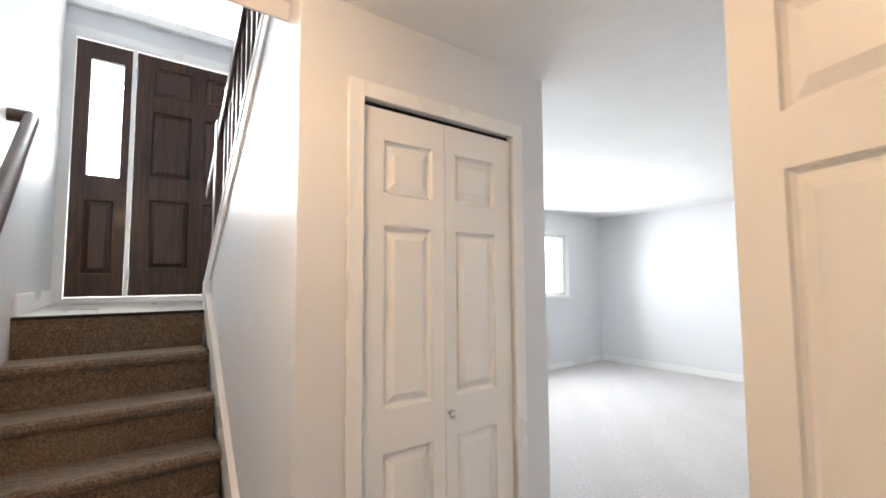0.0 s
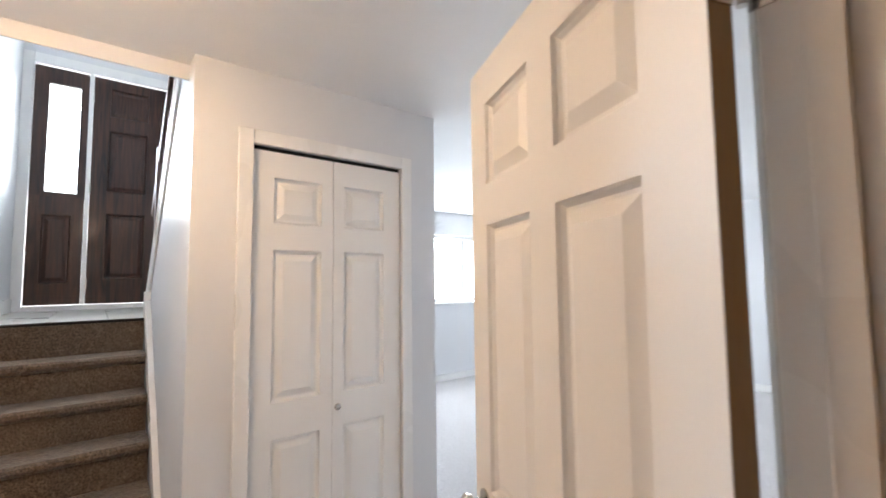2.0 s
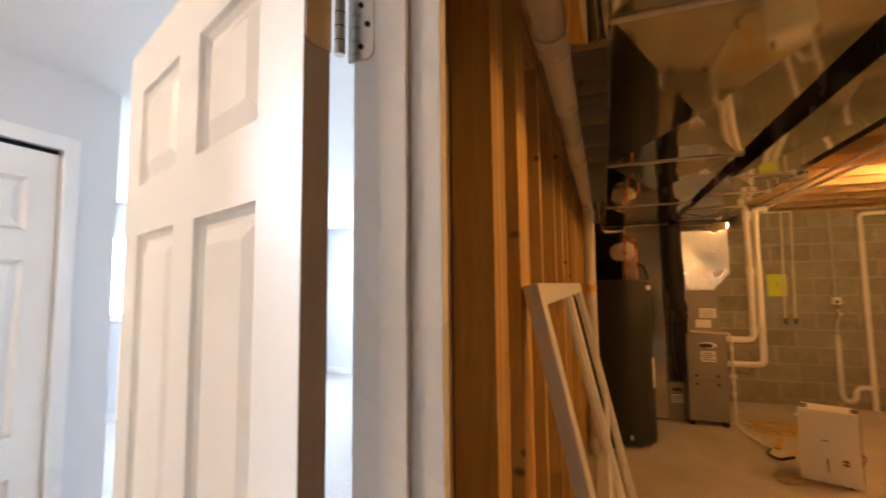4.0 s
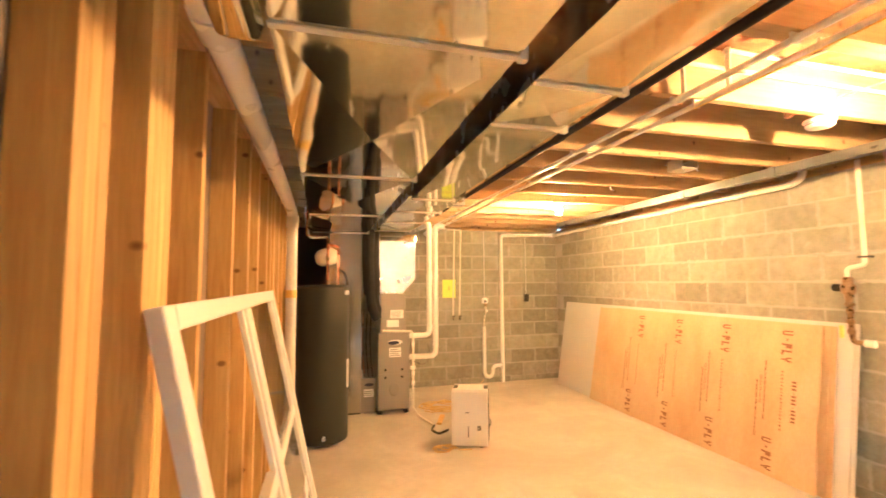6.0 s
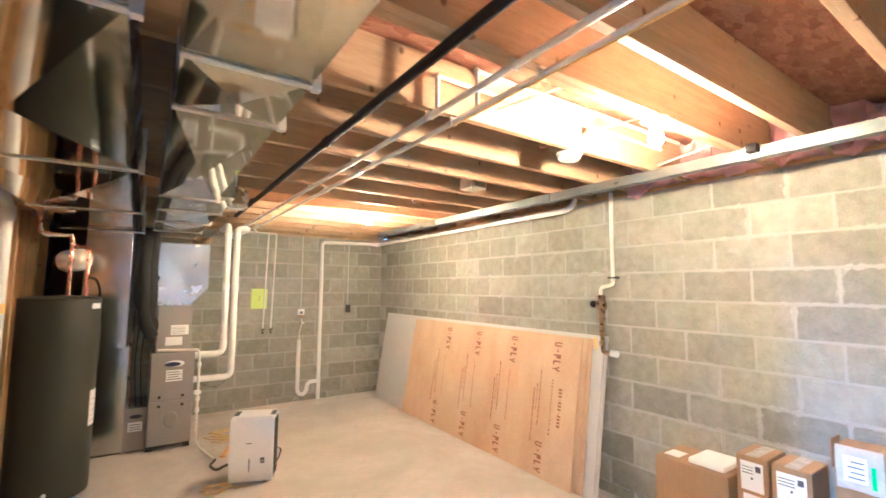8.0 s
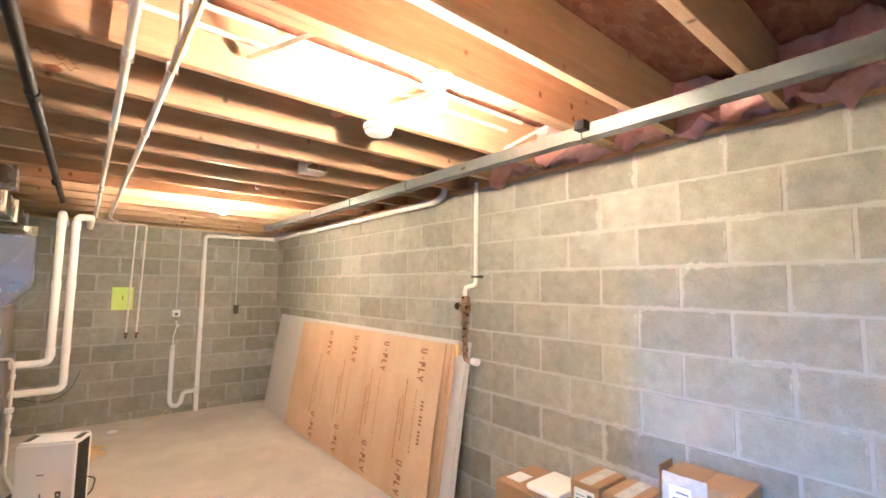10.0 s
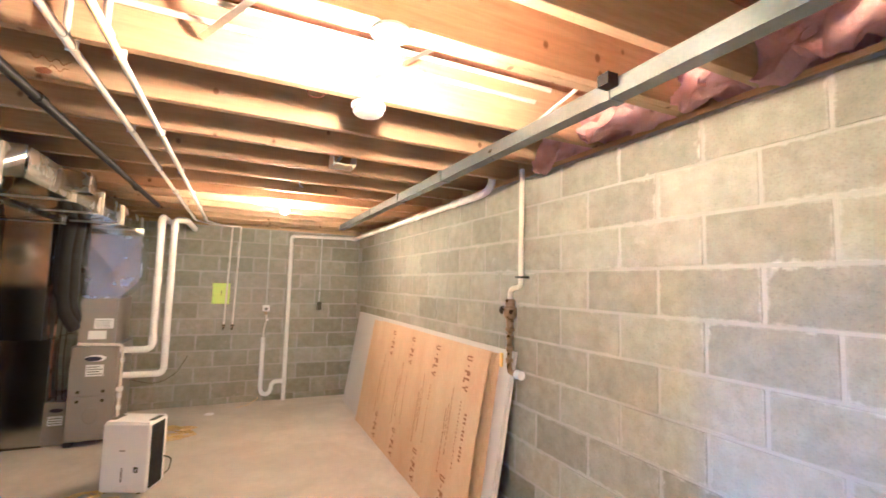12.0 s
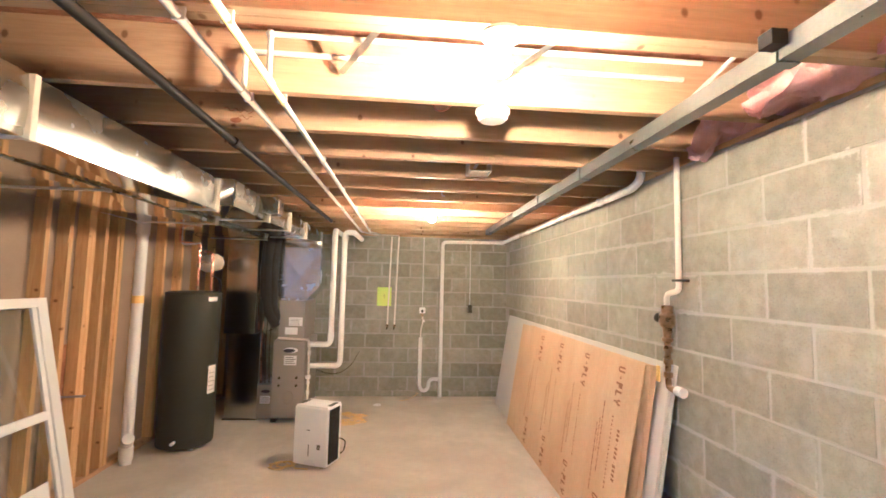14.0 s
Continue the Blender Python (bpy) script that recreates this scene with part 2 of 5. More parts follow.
M["grout"] = plain("grout", (0.35, 0.33, 0.3), (0.42, 0.4, 0.37), 0.9, fine=200)
M["glass"] = clear("glass")
M["stud"] = wood("stud_pine", (0.60, 0.345, 0.08), (0.77, 0.53, 0.155), "z", 0.62)
M["plate"] = wood("plate_pine", (0.48, 0.28, 0.09), (0.70, 0.48, 0.21), "y", 0.62)
M["joist"] = wood("joist_pine", (0.45, 0.305, 0.12), (0.55, 0.39, 0.172), "x", 0.62, shade=0.1)
M["osb"] = strand_board("strand_board")
M["block"] = block_stone("concrete_block")
M["mortar"] = plain("mortar", (0.29, 0.279, 0.24), (0.38, 0.366, 0.322), 0.95, big=5, fine=150, bump=0.5, dist=0.003)
M["concrete"] = concrete("floor_concrete")
M["duct"] = galvanised("galvanised_sheet", 0.06, (0.70, 0.68, 0.55), 0.2)
M["return_sheet"] = galvanised("galvanised_return", 0.14, (0.60, 0.60, 0.57), 0.10)
# plenum steel; its blue-white tint paints in daylight reflected from the doorway
M["duct2"] = plain("daylight_tinted_sheet", (0.66, 0.69, 0.74), (0.76, 0.79, 0.84), 0.24, 1.0, big=5, fine=60, bump=0.0, rvar=0.05)
M["bark"] = plain("brown_bark_wane", (0.10, 0.035, 0.012), (0.34, 0.15, 0.045), 0.9, big=18, fine=70, bump=0.5, dist=0.003)
M["duct_side"] = galvanised("galvanised_side", 0.22, (0.60, 0.59, 0.52), 0.25)
M["seam"] = plain("pale_zinc_cleat", (0.62, 0.57, 0.44), (0.74, 0.69, 0.55), 0.45, 0.3, big=8, fine=90, bump=0.15)
M["steel"] = galvanised("zinc_steel", 0.35, (0.55, 0.56, 0.56), 0.05)
M["channel"] = plain("grey_zinc_channel", (0.15, 0.165, 0.17), (0.22, 0.235, 0.24), 0.38, 0.7, big=6, fine=80, bump=0.05)
M["pvc"] = plain("white_pvc", (0.74, 0.73, 0.70), (0.80, 0.79, 0.76), 0.3, fine=30, bump=0.02)
M["cpvc"] = plain("cream_pipe", (0.70, 0.66, 0.55), (0.76, 0.72, 0.62), 0.33, fine=30, bump=0.02)
M["yellow_line"] = plain("yellow_stripe", (0.75, 0.52, 0.06), (0.8, 0.58, 0.1), 0.4, bump=0)
M["copper"] = plain("copper", (0.55, 0.22, 0.11), (0.75, 0.36, 0.2), 0.3, 1.0, big=8, bump=0.05)
M["brass"] = plain("aged_brass", (0.16, 0.11, 0.055), (0.42, 0.30, 0.16), 0.33, 1.0, big=25, fine=90, bump=0.3)
M["iron"] = plain("black_iron", (0.010, 0.009, 0.009), (0.022, 0.020, 0.018), 0.62, 0.0, fine=90, bump=0.1, spec=0.15)
M["black"] = plain("black_plastic", (0.012, 0.012, 0.012), (0.025, 0.025, 0.025), 0.45, fine=80, bump=0.05)
M["foam"] = plain("black_foam", (0.008, 0.008, 0.008), (0.02, 0.02, 0.02), 0.85, big=10, fine=60, bump=0.6, dist=0.006)
M["tank"] = plain("charcoal_paint", (0.031, 0.033, 0.026), (0.043, 0.045, 0.036), 0.5, fine=300, bump=0.1, spec=0.25)
M["cabinet"] = plain("grey_cabinet_paint", (0.24, 0.225, 0.20), (0.30, 0.285, 0.26), 0.4, 0.25, fine=200, bump=0.04)
M["white"] = plain("white_plastic", (0.76, 0.76, 0.75), (0.82, 0.82, 0.81), 0.38, fine=150, bump=0.05)
M["cream"] = plain("cream_enamel", (0.62, 0.55, 0.42), (0.68, 0.61, 0.48), 0.35, bump=0.02)
M["card"] = plain("cardboard", (0.26, 0.165, 0.062), (0.36, 0.24, 0.098), 0.85, big=4, fine=60, bump=0.2, stretch=(1, 1, 0.15))
M["paper"] = plain("white_paper", (0.74, 0.74, 0.73), (0.80, 0.80, 0.79), 0.7, bump=0.1)
M["ink"] = plain("grey_ink", (0.06, 0.06, 0.07), (0.12, 0.12, 0.13), 0.7, bump=0)
M["brown_ink"] = plain("brown_ink", (0.20, 0.095, 0.04), (0.29, 0.145, 0.065), 0.75, bump=0)
M["blue_ink"] = plain("blue_badge", (0.008, 0.012, 0.05), (0.015, 0.022, 0.08), 0.4, bump=0)
M["green_ink"] = plain("green_patch", (0.1, 0.55, 0.12), (0.16, 0.65, 0.18), 0.5, bump=0)
M["lime"] = plain("lime_paper", (0.58, 0.72, 0.05), (0.64, 0.78, 0.08), 0.75, bump=0.05)
M["ply"] = plain("brown_underlayment", (0.44, 0.285, 0.12), (0.61, 0.465, 0.255), 0.65, big=3.5, fine=70, bump=0.08, stretch=(1, 1, 0.4))
M["gypsum"] = plain("grey_gypsum_board", (0.49, 0.475, 0.44), (0.56, 0.545, 0.51), 0.85, fine=120, bump=0.1)
M["gypsum_back"] = plain("gypsum_back_paper", (0.29, 0.225, 0.15), (0.36, 0.29, 0.20), 0.9, big=3, fine=90, bump=0.15)
M["pink"] = plain("pink_fibreglass", (0.66, 0.34, 0.30), (0.84, 0.57, 0.52), 0.95, big=14, fine=130, bump=1.0, dist=0.01)
M["hose"] = plain("yellow_cord", (0.60, 0.43, 0.11), (0.70, 0.53, 0.19), 0.5, bump=0.05)
M["blue_bag"] = plain("blue_plastic_film", (0.02, 0.05, 0.2), (0.05, 0.1, 0.35), 0.25, big=12, bump=0.4, dist=0.01)
M["film"] = plain("clear_tape_film", (0.46, 0.43, 0.38), (0.60, 0.57, 0.52), 0.12, big=18, fine=50, bump=0.8, dist=0.006)
M["chrome"] = plain("satin_nickel", (0.5, 0.47, 0.43), (0.6, 0.57, 0.53), 0.25, 1.0, bump=0)
# outdoor ground, coloured pale to imitate overexposed daylight
M["ground"] = plain("paled_ground", (0.5, 0.49, 0.46), (0.6, 0.59, 0.56), 0.9, big=0.6, fine=30, bump=0.3, dist=0.01)
M["bulb"] = glow("bulb_glow", (1.0, 0.44, 0.115), BULB_WATTS)
# glow shared by the added hall fill lamp and the recessed lamp
M["fill_and_recessed"] = glow("fill_and_recessed_glow", (1.0, 0.67, 0.40), 78.0)
# self-lit white for the board outside the windows
M["white_glow"] = glow("backdrop_glow", (1.0, 1.0, 0.99), 3.0)
# near-black that paints the shade inside a gap
M["gap_shade"] = plain("gap_shade", (0.01, 0.01, 0.01), (0.016, 0.015, 0.014), 0.9, bump=0)

# ---------------------------------------------------------------- mesh helpers


def finish(name, bm, mat, smooth=False):
    me = bpy.data.meshes.new(name)
    bmesh.ops.recalc_face_normals(bm, faces=bm.faces[:])
    bm.to_mesh(me)
    bm.free()
    me.materials.append(M[mat])
    if smooth:
        for f in me.polygons:
            f.use_smooth = True
        me.set_sharp_from_angle(angle=radians(40))
    return me


def part(name, bm, mat, parent=None, label="", smooth=False):
    ob = new(name, finish(name, bm, mat, smooth))
    if parent is not None:
        ob.parent = parent
        ob.matrix_parent_inverse = parent.matrix_world.inverted()
    return tagged(ob, label)


def thing(name, label, category, at=(0, 0, 0), group="", kind=""):
    ob = new(name)
    ob.empty_display_size = 0.05
    ob.location = at
    bpy.context.view_layer.update()
    return tagged(ob, label, category, group, kind)


def solo(name, bm, mat, label, category, smooth=False, group="", kind=""):
    return tagged(part(name, bm, mat, None, "", smooth), label, category, group, kind)


def structure(name, bm, mat, label="", smooth=False, category="building part"):
    return tagged(part(name, bm, mat, None, "", smooth), label or name.replace("_", " "), category, "", "structure")


def B():
    return bmesh.new()


def box(bm, x0, y0, z0, x1, y1, z1, bevel=0.0, m=None):
    """An upright box between two corners, with small bevels."""
    c = Matrix.LocRotScale(((x0 + x1) / 2, (y0 + y1) / 2, (z0 + z1) / 2), None, (abs(x1 - x0), abs(y1 - y0), abs(z1 - z0)))
    g = bmesh.ops.create_cube(bm, size=1, matrix=(m @ c) if m else c)
    if bevel:
        edges = {e for v in g["verts"] for e in v.link_edges}
        bmesh.ops.bevel(bm, geom=list(edges), offset=bevel, segments=2, profile=0.6, affect="EDGES")
    return bm


def rod(bm, a, b, r, seg=14, r2=None):
    a, b = Vector(a), Vector(b)
    d = b - a
    m = Matrix.Translation((a + b) / 2) @ d.to_track_quat("Z", "Y").to_matrix().to_4x4()
    bmesh.ops.create_cone(bm, cap_ends=True, segments=seg, radius1=r, radius2=r if r2 is None else r2, depth=d.length, matrix=m)
    return bm


def ball(bm, c, r, seg=16, squash=(1, 1, 1)):
    bmesh.ops.create_uvsphere(bm, u_segments=seg, v_segments=max(6, seg // 2), radius=r, matrix=Matrix.LocRotScale(c, None, squash))
    return bm


def bend(points, radius, steps=5):
    """Rounds the corners of a polyline."""
    pts = [Vector(p) for p in points]
    out = [pts[0]]
    for i in range(1, len(pts) - 1):
        p, a, c = pts[i], pts[i - 1], pts[i + 1]
        r = min(radius, (a - p).length * 0.49, (c - p).length * 0.49)
        s, e = p + (a - p).normalized() * r, p + (c - p).normalized() * r
        for k in range(steps + 1):
            t = k / steps
            out.append(s * (1 - t) ** 2 + p * 2 * t * (1 - t) + e * t * t)
    out.append(pts[-1])
    return out


def tube(bm, points, r, seg=10, corner=0.0):
    """A round tube along a polyline."""
    pts = bend(points, corner) if corner else [Vector(p) for p in points]
    rings, prev = [], None
    for i, p in enumerate(pts):
        d = (pts[min(i + 1, len(pts) - 1)] - pts[max(i - 1, 0)]).normalized()
        if prev is None:
            side = d.orthogonal().normalized()
        else:
            side = (prev - d * prev.dot(d)).normalized()
        prev = side
        up = d.cross(side)
        rings.append([bm.verts.new(p + (side * math.cos(2 * math.pi * k / seg) + up * math.sin(2 * math.pi * k / seg)) * r) for k in range(seg)])
    for a, b in zip(rings, rings[1:]):
        for k in range(seg):
            bm.faces.new((a[k], a[(k + 1) % seg], b[(k + 1) % seg], b[k]))
    bm.faces.new(rings[0][::-1])
    bm.faces.new(rings[-1])
    return bm


def lathe(bm, profile, centre=(0, 0, 0), seg=32, m=None):
    """Turns a profile of (radius, height) about the upright axis."""
    rings = []
    for r, z in profile:
        ring = []
        for k in range(seg):
            a = 2 * math.pi * k / seg
            p = Vector((r * math.cos(a), r * math.sin(a), z))
            ring.append(bm.verts.new((m @ p) if m else p + Vector(centre)))
        rings.append(ring)
    for a, b in zip(rings, rings[1:]):
        for k in range(seg):
            bm.faces.new((a[k], a[(k + 1) % seg], b[(k + 1) % seg], b[k]))
    bm.faces.new(rings[0][::-1])
    bm.faces.new(rings[-1])
    return bm


def prism(bm, outline, axis, lo, hi):
    """Extrudes an outline, given in the two other axes, along an axis."""
    def at(u, v, w):
        return {"x": (w, u, v), "y": (u, w, v), "z": (u, v, w)}[axis]
    a = [bm.verts.new(at(u, v, lo)) for u, v in outline]
    b = [bm.verts.new(at(u, v, hi)) for u, v in outline]
    bm.faces.new(a)
    bm.faces.new(b[::-1])
    n = len(a)
    for i in range(n):
        bm.faces.new((a[i], b[i], b[(i + 1) % n], a[(i + 1) % n]))
    return bm


def panel_face(bm, w, h, panels, y, out, m):
    """One face of a panelled door: stiles and rails, and for each panel a sunk moulding round a raised field."""
    xs = sorted({0, w, *[p[0] for p in panels], *[p[2] for p in panels]})
    zs = sorted({0, h, *[p[1] for p in panels], *[p[3] for p in panels]})

    def quad(a, b, c, d):
        bm.faces.new([bm.verts.new(m @ Vector(q)) for q in (a, b, c, d)])
    for x0, x1 in zip(xs, xs[1:]):
        for z0, z1 in zip(zs, zs[1:]):
            if not any(p[0] <= x0 and x1 <= p[2] and p[1] <= z0 and z1 <= p[3] for p in panels):
                quad((x0, y, z0), (x1, y, z0), (x1, y, z1), (x0, y, z1))
    for x0, z0, x1, z1 in panels:
        rings = [(0, 0), (0.003, 0.009), (0.011, 0.017), (0.018, 0.017), (0.046, 0.003)]
        loops = [[(x0 + i, y - out * d, z0 + i), (x1 - i, y - out * d, z0 + i), (x1 - i, y - out * d, z1 - i), (x0 + i, y - out * d, z1 - i)] for i, d in rings]
        for a, b in zip(loops, loops[1:]):
            for k in range(4):
                quad(a[k], a[(k + 1) % 4], b[(k + 1) % 4], b[k])
        quad(*loops[-1])


def panel_door(bm, w, h, t, panels, m, both=True):
    panel_face(bm, w, h, panels, 0.0, -1, m)
    if both:
        panel_face(bm, w, h, panels, t, 1, m)
    else:
        bm.faces.new([bm.verts.new(m @ Vector(q)) for q in ((0, t, 0), (w, t, 0), (w, t, h), (0, t, h))])
    for a, b in (((0, 0), (w, 0)), ((w, 0), (w, h)), ((w, h), (0, h)), ((0, h), (0, 0))):
        bm.faces.new([bm.verts.new(m @ Vector(q)) for q in ((a[0], 0, a[1]), (b[0], 0, b[1]), (b[0], t, b[1]), (a[0], t, a[1]))])
    bmesh.ops.remove_doubles(bm, verts=bm.verts[:], dist=0.0002)
    return bm

# ---------------------------------------------------------------- the plan
XB, YB = 4.415, 6.635        # block walls: along the long side, and at the far end
XS = 0.51                    # face of the studs
XF, YE = -4.34, 6.66         # front wall of the house, end wall of the family room
XC = -1.331                  # closet wall
YL, YR = -0.345, 0.480       # the two sides of the lower stair
ZH, ZF = 2.315, 2.39         # ceilings of hall and family room
ZJ = 2.288                   # underside of the joists
Y0 = -2.4                    # end of the utility room behind the walker

# floors
structure("floor_1", box(B(), 0.50, Y0 - 0.2, -0.12, XB + 0.2, YB + 0.2, 0.0), "concrete", "bare trowelled concrete floor of the utility room")
structure("floor_2", box(B(), XF, Y0, -0.12, 0.50, YE, 0.004), "carpet", "grey cut-pile carpet in hall and family room")

# stair: nosed, carpeted treads down from the landing
STEP, RUN, NOSE0 = 0.199, 0.196, -2.79
SR = thing("stair", "short flight of brown carpeted stairs up to the entry", "stairs", (NOSE0, 0, 0), "", "structure")
for k in range(1, 6):
    zt, xn = 1.194 - STEP * k, NOSE0 + RUN * k
    outline = [(xn - RUN - 0.06, zt - STEP), (xn - 0.035, zt - STEP), (xn - 0.03, zt - 0.055), (xn - 0.012, zt - 0.048), (xn, zt - 0.03), (xn - 0.002, zt - 0.012), (xn - 0.016, zt), (xn - RUN - 0.06, zt)]
    part("step", prism(B(), outline, "y", YL, YR - 0.031), "stair_carpet", SR, "", True)
part("top_riser", prism(B(), [(NOSE0 - 0.055, 0.98), (NOSE0 - 0.03, 0.98), (NOSE0 - 0.012, 1.176), (NOSE0 - 0.055, 1.176)], "y", YL, YR - 0.031), "stair_carpet", SR)
structure("landing", box(B(), XF, YL - 0.1, 1.06, NOSE0 - 0.056, 1.6, 1.186), "grout", "entry landing bedded in grout")
structure("stair_edge", box(B(), NOSE0 - 0.055, YL, 1.177, NOSE0 - 0.006, YR - 0.031, 1.194, 0.003), "iron", "thin dark metal edging strip of the landing")

# ceilings
structure("ceiling_1", box(B(), -1.45, -1.6, ZH, 0.42, 1.75, ZH + 0.16), "ceil", "white textured hall ceiling")
structure("ceiling_2", box(B(), XF, 1.75, ZF, 0.42, YE, ZF + 0.1), "ceil", "white textured family room ceiling")
# unseen lid, added to block the sun above the stairwell
structure("ceiling_3", box(B(), XF - 0.2, -2.2, 5.0, 1.2, 2.2, 5.12), "ceil", "unseen white lid over the stairwell that keeps the sun out")
structure("ceiling_edge", box(B(), -1.462, YL, 2.252, -1.45, YR + 0.02, 2.75, 0.002), "wall", "painted edge of the floor above the stair")

# walls round hall, stair and family room
structure("wall_stair_left", box(B(), XF, YL - 0.12, 0.0, 0.41, YL, 5.0), "wall", "pale grey painted wall beside the stair")
slope0, slope1, z_lo, z_hi = -2.93, -1.45, 1.33, 2.66
wall_bm = prism(B(), [(-2.80, 0.0), (XC - 0.1, 0.0), (XC - 0.1, z_hi + 0.05), (slope1, z_hi), (slope0, z_lo), (slope0, 1.19), (-2.80, 1.19)], "y", YR, YR + 0.1)
structure("wall_stair_right", wall_bm, "wall", "pale grey painted wall under the upper flight")
cl = B()
DY0, DY1, DZ = 0.700, 1.440, 2.000
box(cl, XC - 0.1, YR, 0, XC, DY0, ZH)
box(cl, XC - 0.1, DY1, 0, XC, 1.655, ZH)
box(cl, XC - 0.1, DY0, DZ, XC, DY1, ZH)
structure("wall_closet", cl, "wall", "pale grey closet wall with a folding door")
structure("wall_closet_side", box(B(), XF + 0.3, 1.555, 0, XC - 0.1, 1.655, ZF), "wall", "pale grey wall beside the family room")
structure("closet_back", box(B(), XC - 0.75, YR + 0.1, 0, XC - 0.7, 1.55, ZH), "wall", "closet back wall")
fr = B()
WY0, WY1, WZ0, WZ1 = 3.25, 5.80, 1.10, 2.065
box(fr, XF - 0.2, 1.65, 0, XF, WY0, 2.6)
box(fr, XF - 0.2, WY1, 0, XF, YE + 0.2, 2.6)
box(fr, XF - 0.2, WY0, 0, XF, WY1, WZ0)
box(fr, XF - 0.2, WY0, WZ1, XF, WY1, 2.6)
structure("wall_front", fr, "wall", "pale grey front wall with a wide window")
structure("wall_end", box(B(), XF, YE, 0, 0.41, YE + 0.2, 2.6), "wall", "pale grey end wall of the family room")
en = B()
SY0, SY1 = -0.275, 1.06
box(en, XF - 0.2, YL - 0.12, 0, XF, SY0, 5.0)
box(en, XF - 0.2, SY1, 0, XF, 1.65, 5.0)
box(en, XF - 0.2, SY0, 0, XF, SY1, 1.215)
box(en, XF - 0.2, SY0, 3.30, XF, SY1, 3.62)
box(en, XF - 0.2, SY0, 4.85, XF, SY1, 5.0)
structure("wall_entry", en, "wall", "white entry wall round the front door and the added window over it")
# rest of the added shell that shuts the sun out of the stairwell
structure("wall_upper_right", box(B(), XF, 1.6, 2.5, 1.2, 1.7, 5.0), "wall", "upper stairwell wall added to keep the sun out")
up = B()
box(up, 1.1, -2.2, 2.5, 1.2, 1.6, 5.0)
box(up, -1.45, -2.3, 2.5, 1.2, -2.2, 5.0)
structure("wall_upper_back", up, "wall", "unseen upper walls added behind the stairwell against the sun")
structure("floor_upper", box(B(), -1.45, -2.2, 2.50, 0.42, 1.6, 2.56), "carpet", "unseen carpeted floor added to close the upper shell")
structure("wall_hall_end", box(B(), 0.0 - 1.0, Y0 - 0.1, 0, 0.41, Y0, ZH), "wall", "hall end wall")

# trims
tr = B()
box(tr, XF, 1.66, 0.004, XF + 0.014, YE, 0.095, 0.004)
structure("baseboard_1", tr, "trim", "white painted baseboard along the front wall")
structure("baseboard_2", box(B(), XF + 0.014, YE - 0.014, 0.004, 0.40, YE, 0.095, 0.004), "trim", "white painted baseboard along the end wall")
structure("baseboard_3", box(B(), XF, YL, 1.187, -2.86, YL + 0.014, 1.30, 0.004), "trim", "white painted baseboard on the landing")
structure("baseboard_4", box(B(), XC, YR + 0.002, 0.004, XC + 0.013, DY0 - 0.062, 0.095, 0.004), "trim", "white painted baseboard by the closet")
sk = prism(B(), [(NOSE0 - 0.06, 1.19), (NOSE0 - 0.06, 1.33), (NOSE0 + 0.02, 1.285), (-1.60, 0.09), (-1.60, 0.0), (-1.72, 0.0)], "y", YR - 0.03, YR - 0.002)
structure("stair_skirt", sk, "trim", "white painted skirt board beside the treads")
structure("landing_newel", box(B(), NOSE0 - 0.075, YR - 0.034, 1.187, NOSE0 - 0.012, YR + 0.03, 1.36, 0.004), "trim", "short white painted post at the landing edge")
ang = math.atan2(z_hi - z_lo, slope1 - slope0)
cap = B()
cm = Matrix.Translation((slope0 - 0.02, YR, z_lo)) @ Matrix.Rotation(-ang, 4, "Y")
box(cap, 0, -0.018, -0.005, 2.02, 0.118, 0.018, 0.004, cm)
box(cap, 0, -0.012, -0.075, 2.02, -0.001, -0.005, 0.003, cm)
structure("stair_cap", cap, "trim", "white painted sloping cap on the stair wall")
hr = thing("stair_railing", "dark stained railing on the sloping white cap", "railing", (slope0 + 0.3, YR + 0.05, z_lo))
rm = Matrix.Translation((slope0 - 0.02, YR + 0.05, z_lo)) @ Matrix.Rotation(-ang, 4, "Y")
part("rail", box(B(), 0.20, -0.034, 0.57, 2.0, 0.034, 0.64, 0.012, rm), "rail_wood", hr)
part("newel", box(B(), slope0 + 0.02, YR + 0.01, z_lo - 0.02, slope0 + 0.10, YR + 0.09, z_lo + 1.0, 0.006), "dark_wood", hr)
for k in range(13):
    px = slope0 + 0.20 + k * 0.098
    pz = z_lo + (px - slope0) * math.tan(ang)
    part("baluster", box(B(), px - 0.016, YR + 0.034, pz - 0.0, px + 0.016, YR + 0.066, pz + 0.84, 0.004), "dark_wood", hr)

# landing tiles
tile_root = thing("landing_tiles", "square beige stone-look tiles on the entry landing", "floor tiles", (XF, 0, 1.186), "", "structure")
tile_me = finish("tile", box(B(), -0.1495, -0.1495, 0, 0.1495, 0.1495, 0.008, 0.002), "tile")
for i in range(5):
    for j in range(3):
        ob = new("tile", tile_me)
        ob.location = (XF + 0.155 + i * 0.304, YL + 0.155 + j * 0.304, 1.186)
        ob.parent = tile_root
        ob.matrix_parent_inverse = Matrix.Translation((XF, 0, 1.186)).inverted()

# entry door set
ft = B()
box(ft, XF, SY0 - 0.07, 1.187, XF + 0.018, SY0, 3.37, 0.004)
box(ft, XF, SY1, 1.187, XF + 0.018, SY1 + 0.07, 3.37, 0.004)
box(ft, XF, SY0, 3.285, XF + 0.018, SY1, 3.37, 0.004)
structure("door_trim_1", ft, "trim", "white painted casing round the entry door")
structure("entry_ledge", box(B(), XF, YL, 3.52, XF + 0.06, 1.6, 3.60, 0.01), "trim", "white moulded ledge above the entry door")
jm = B()
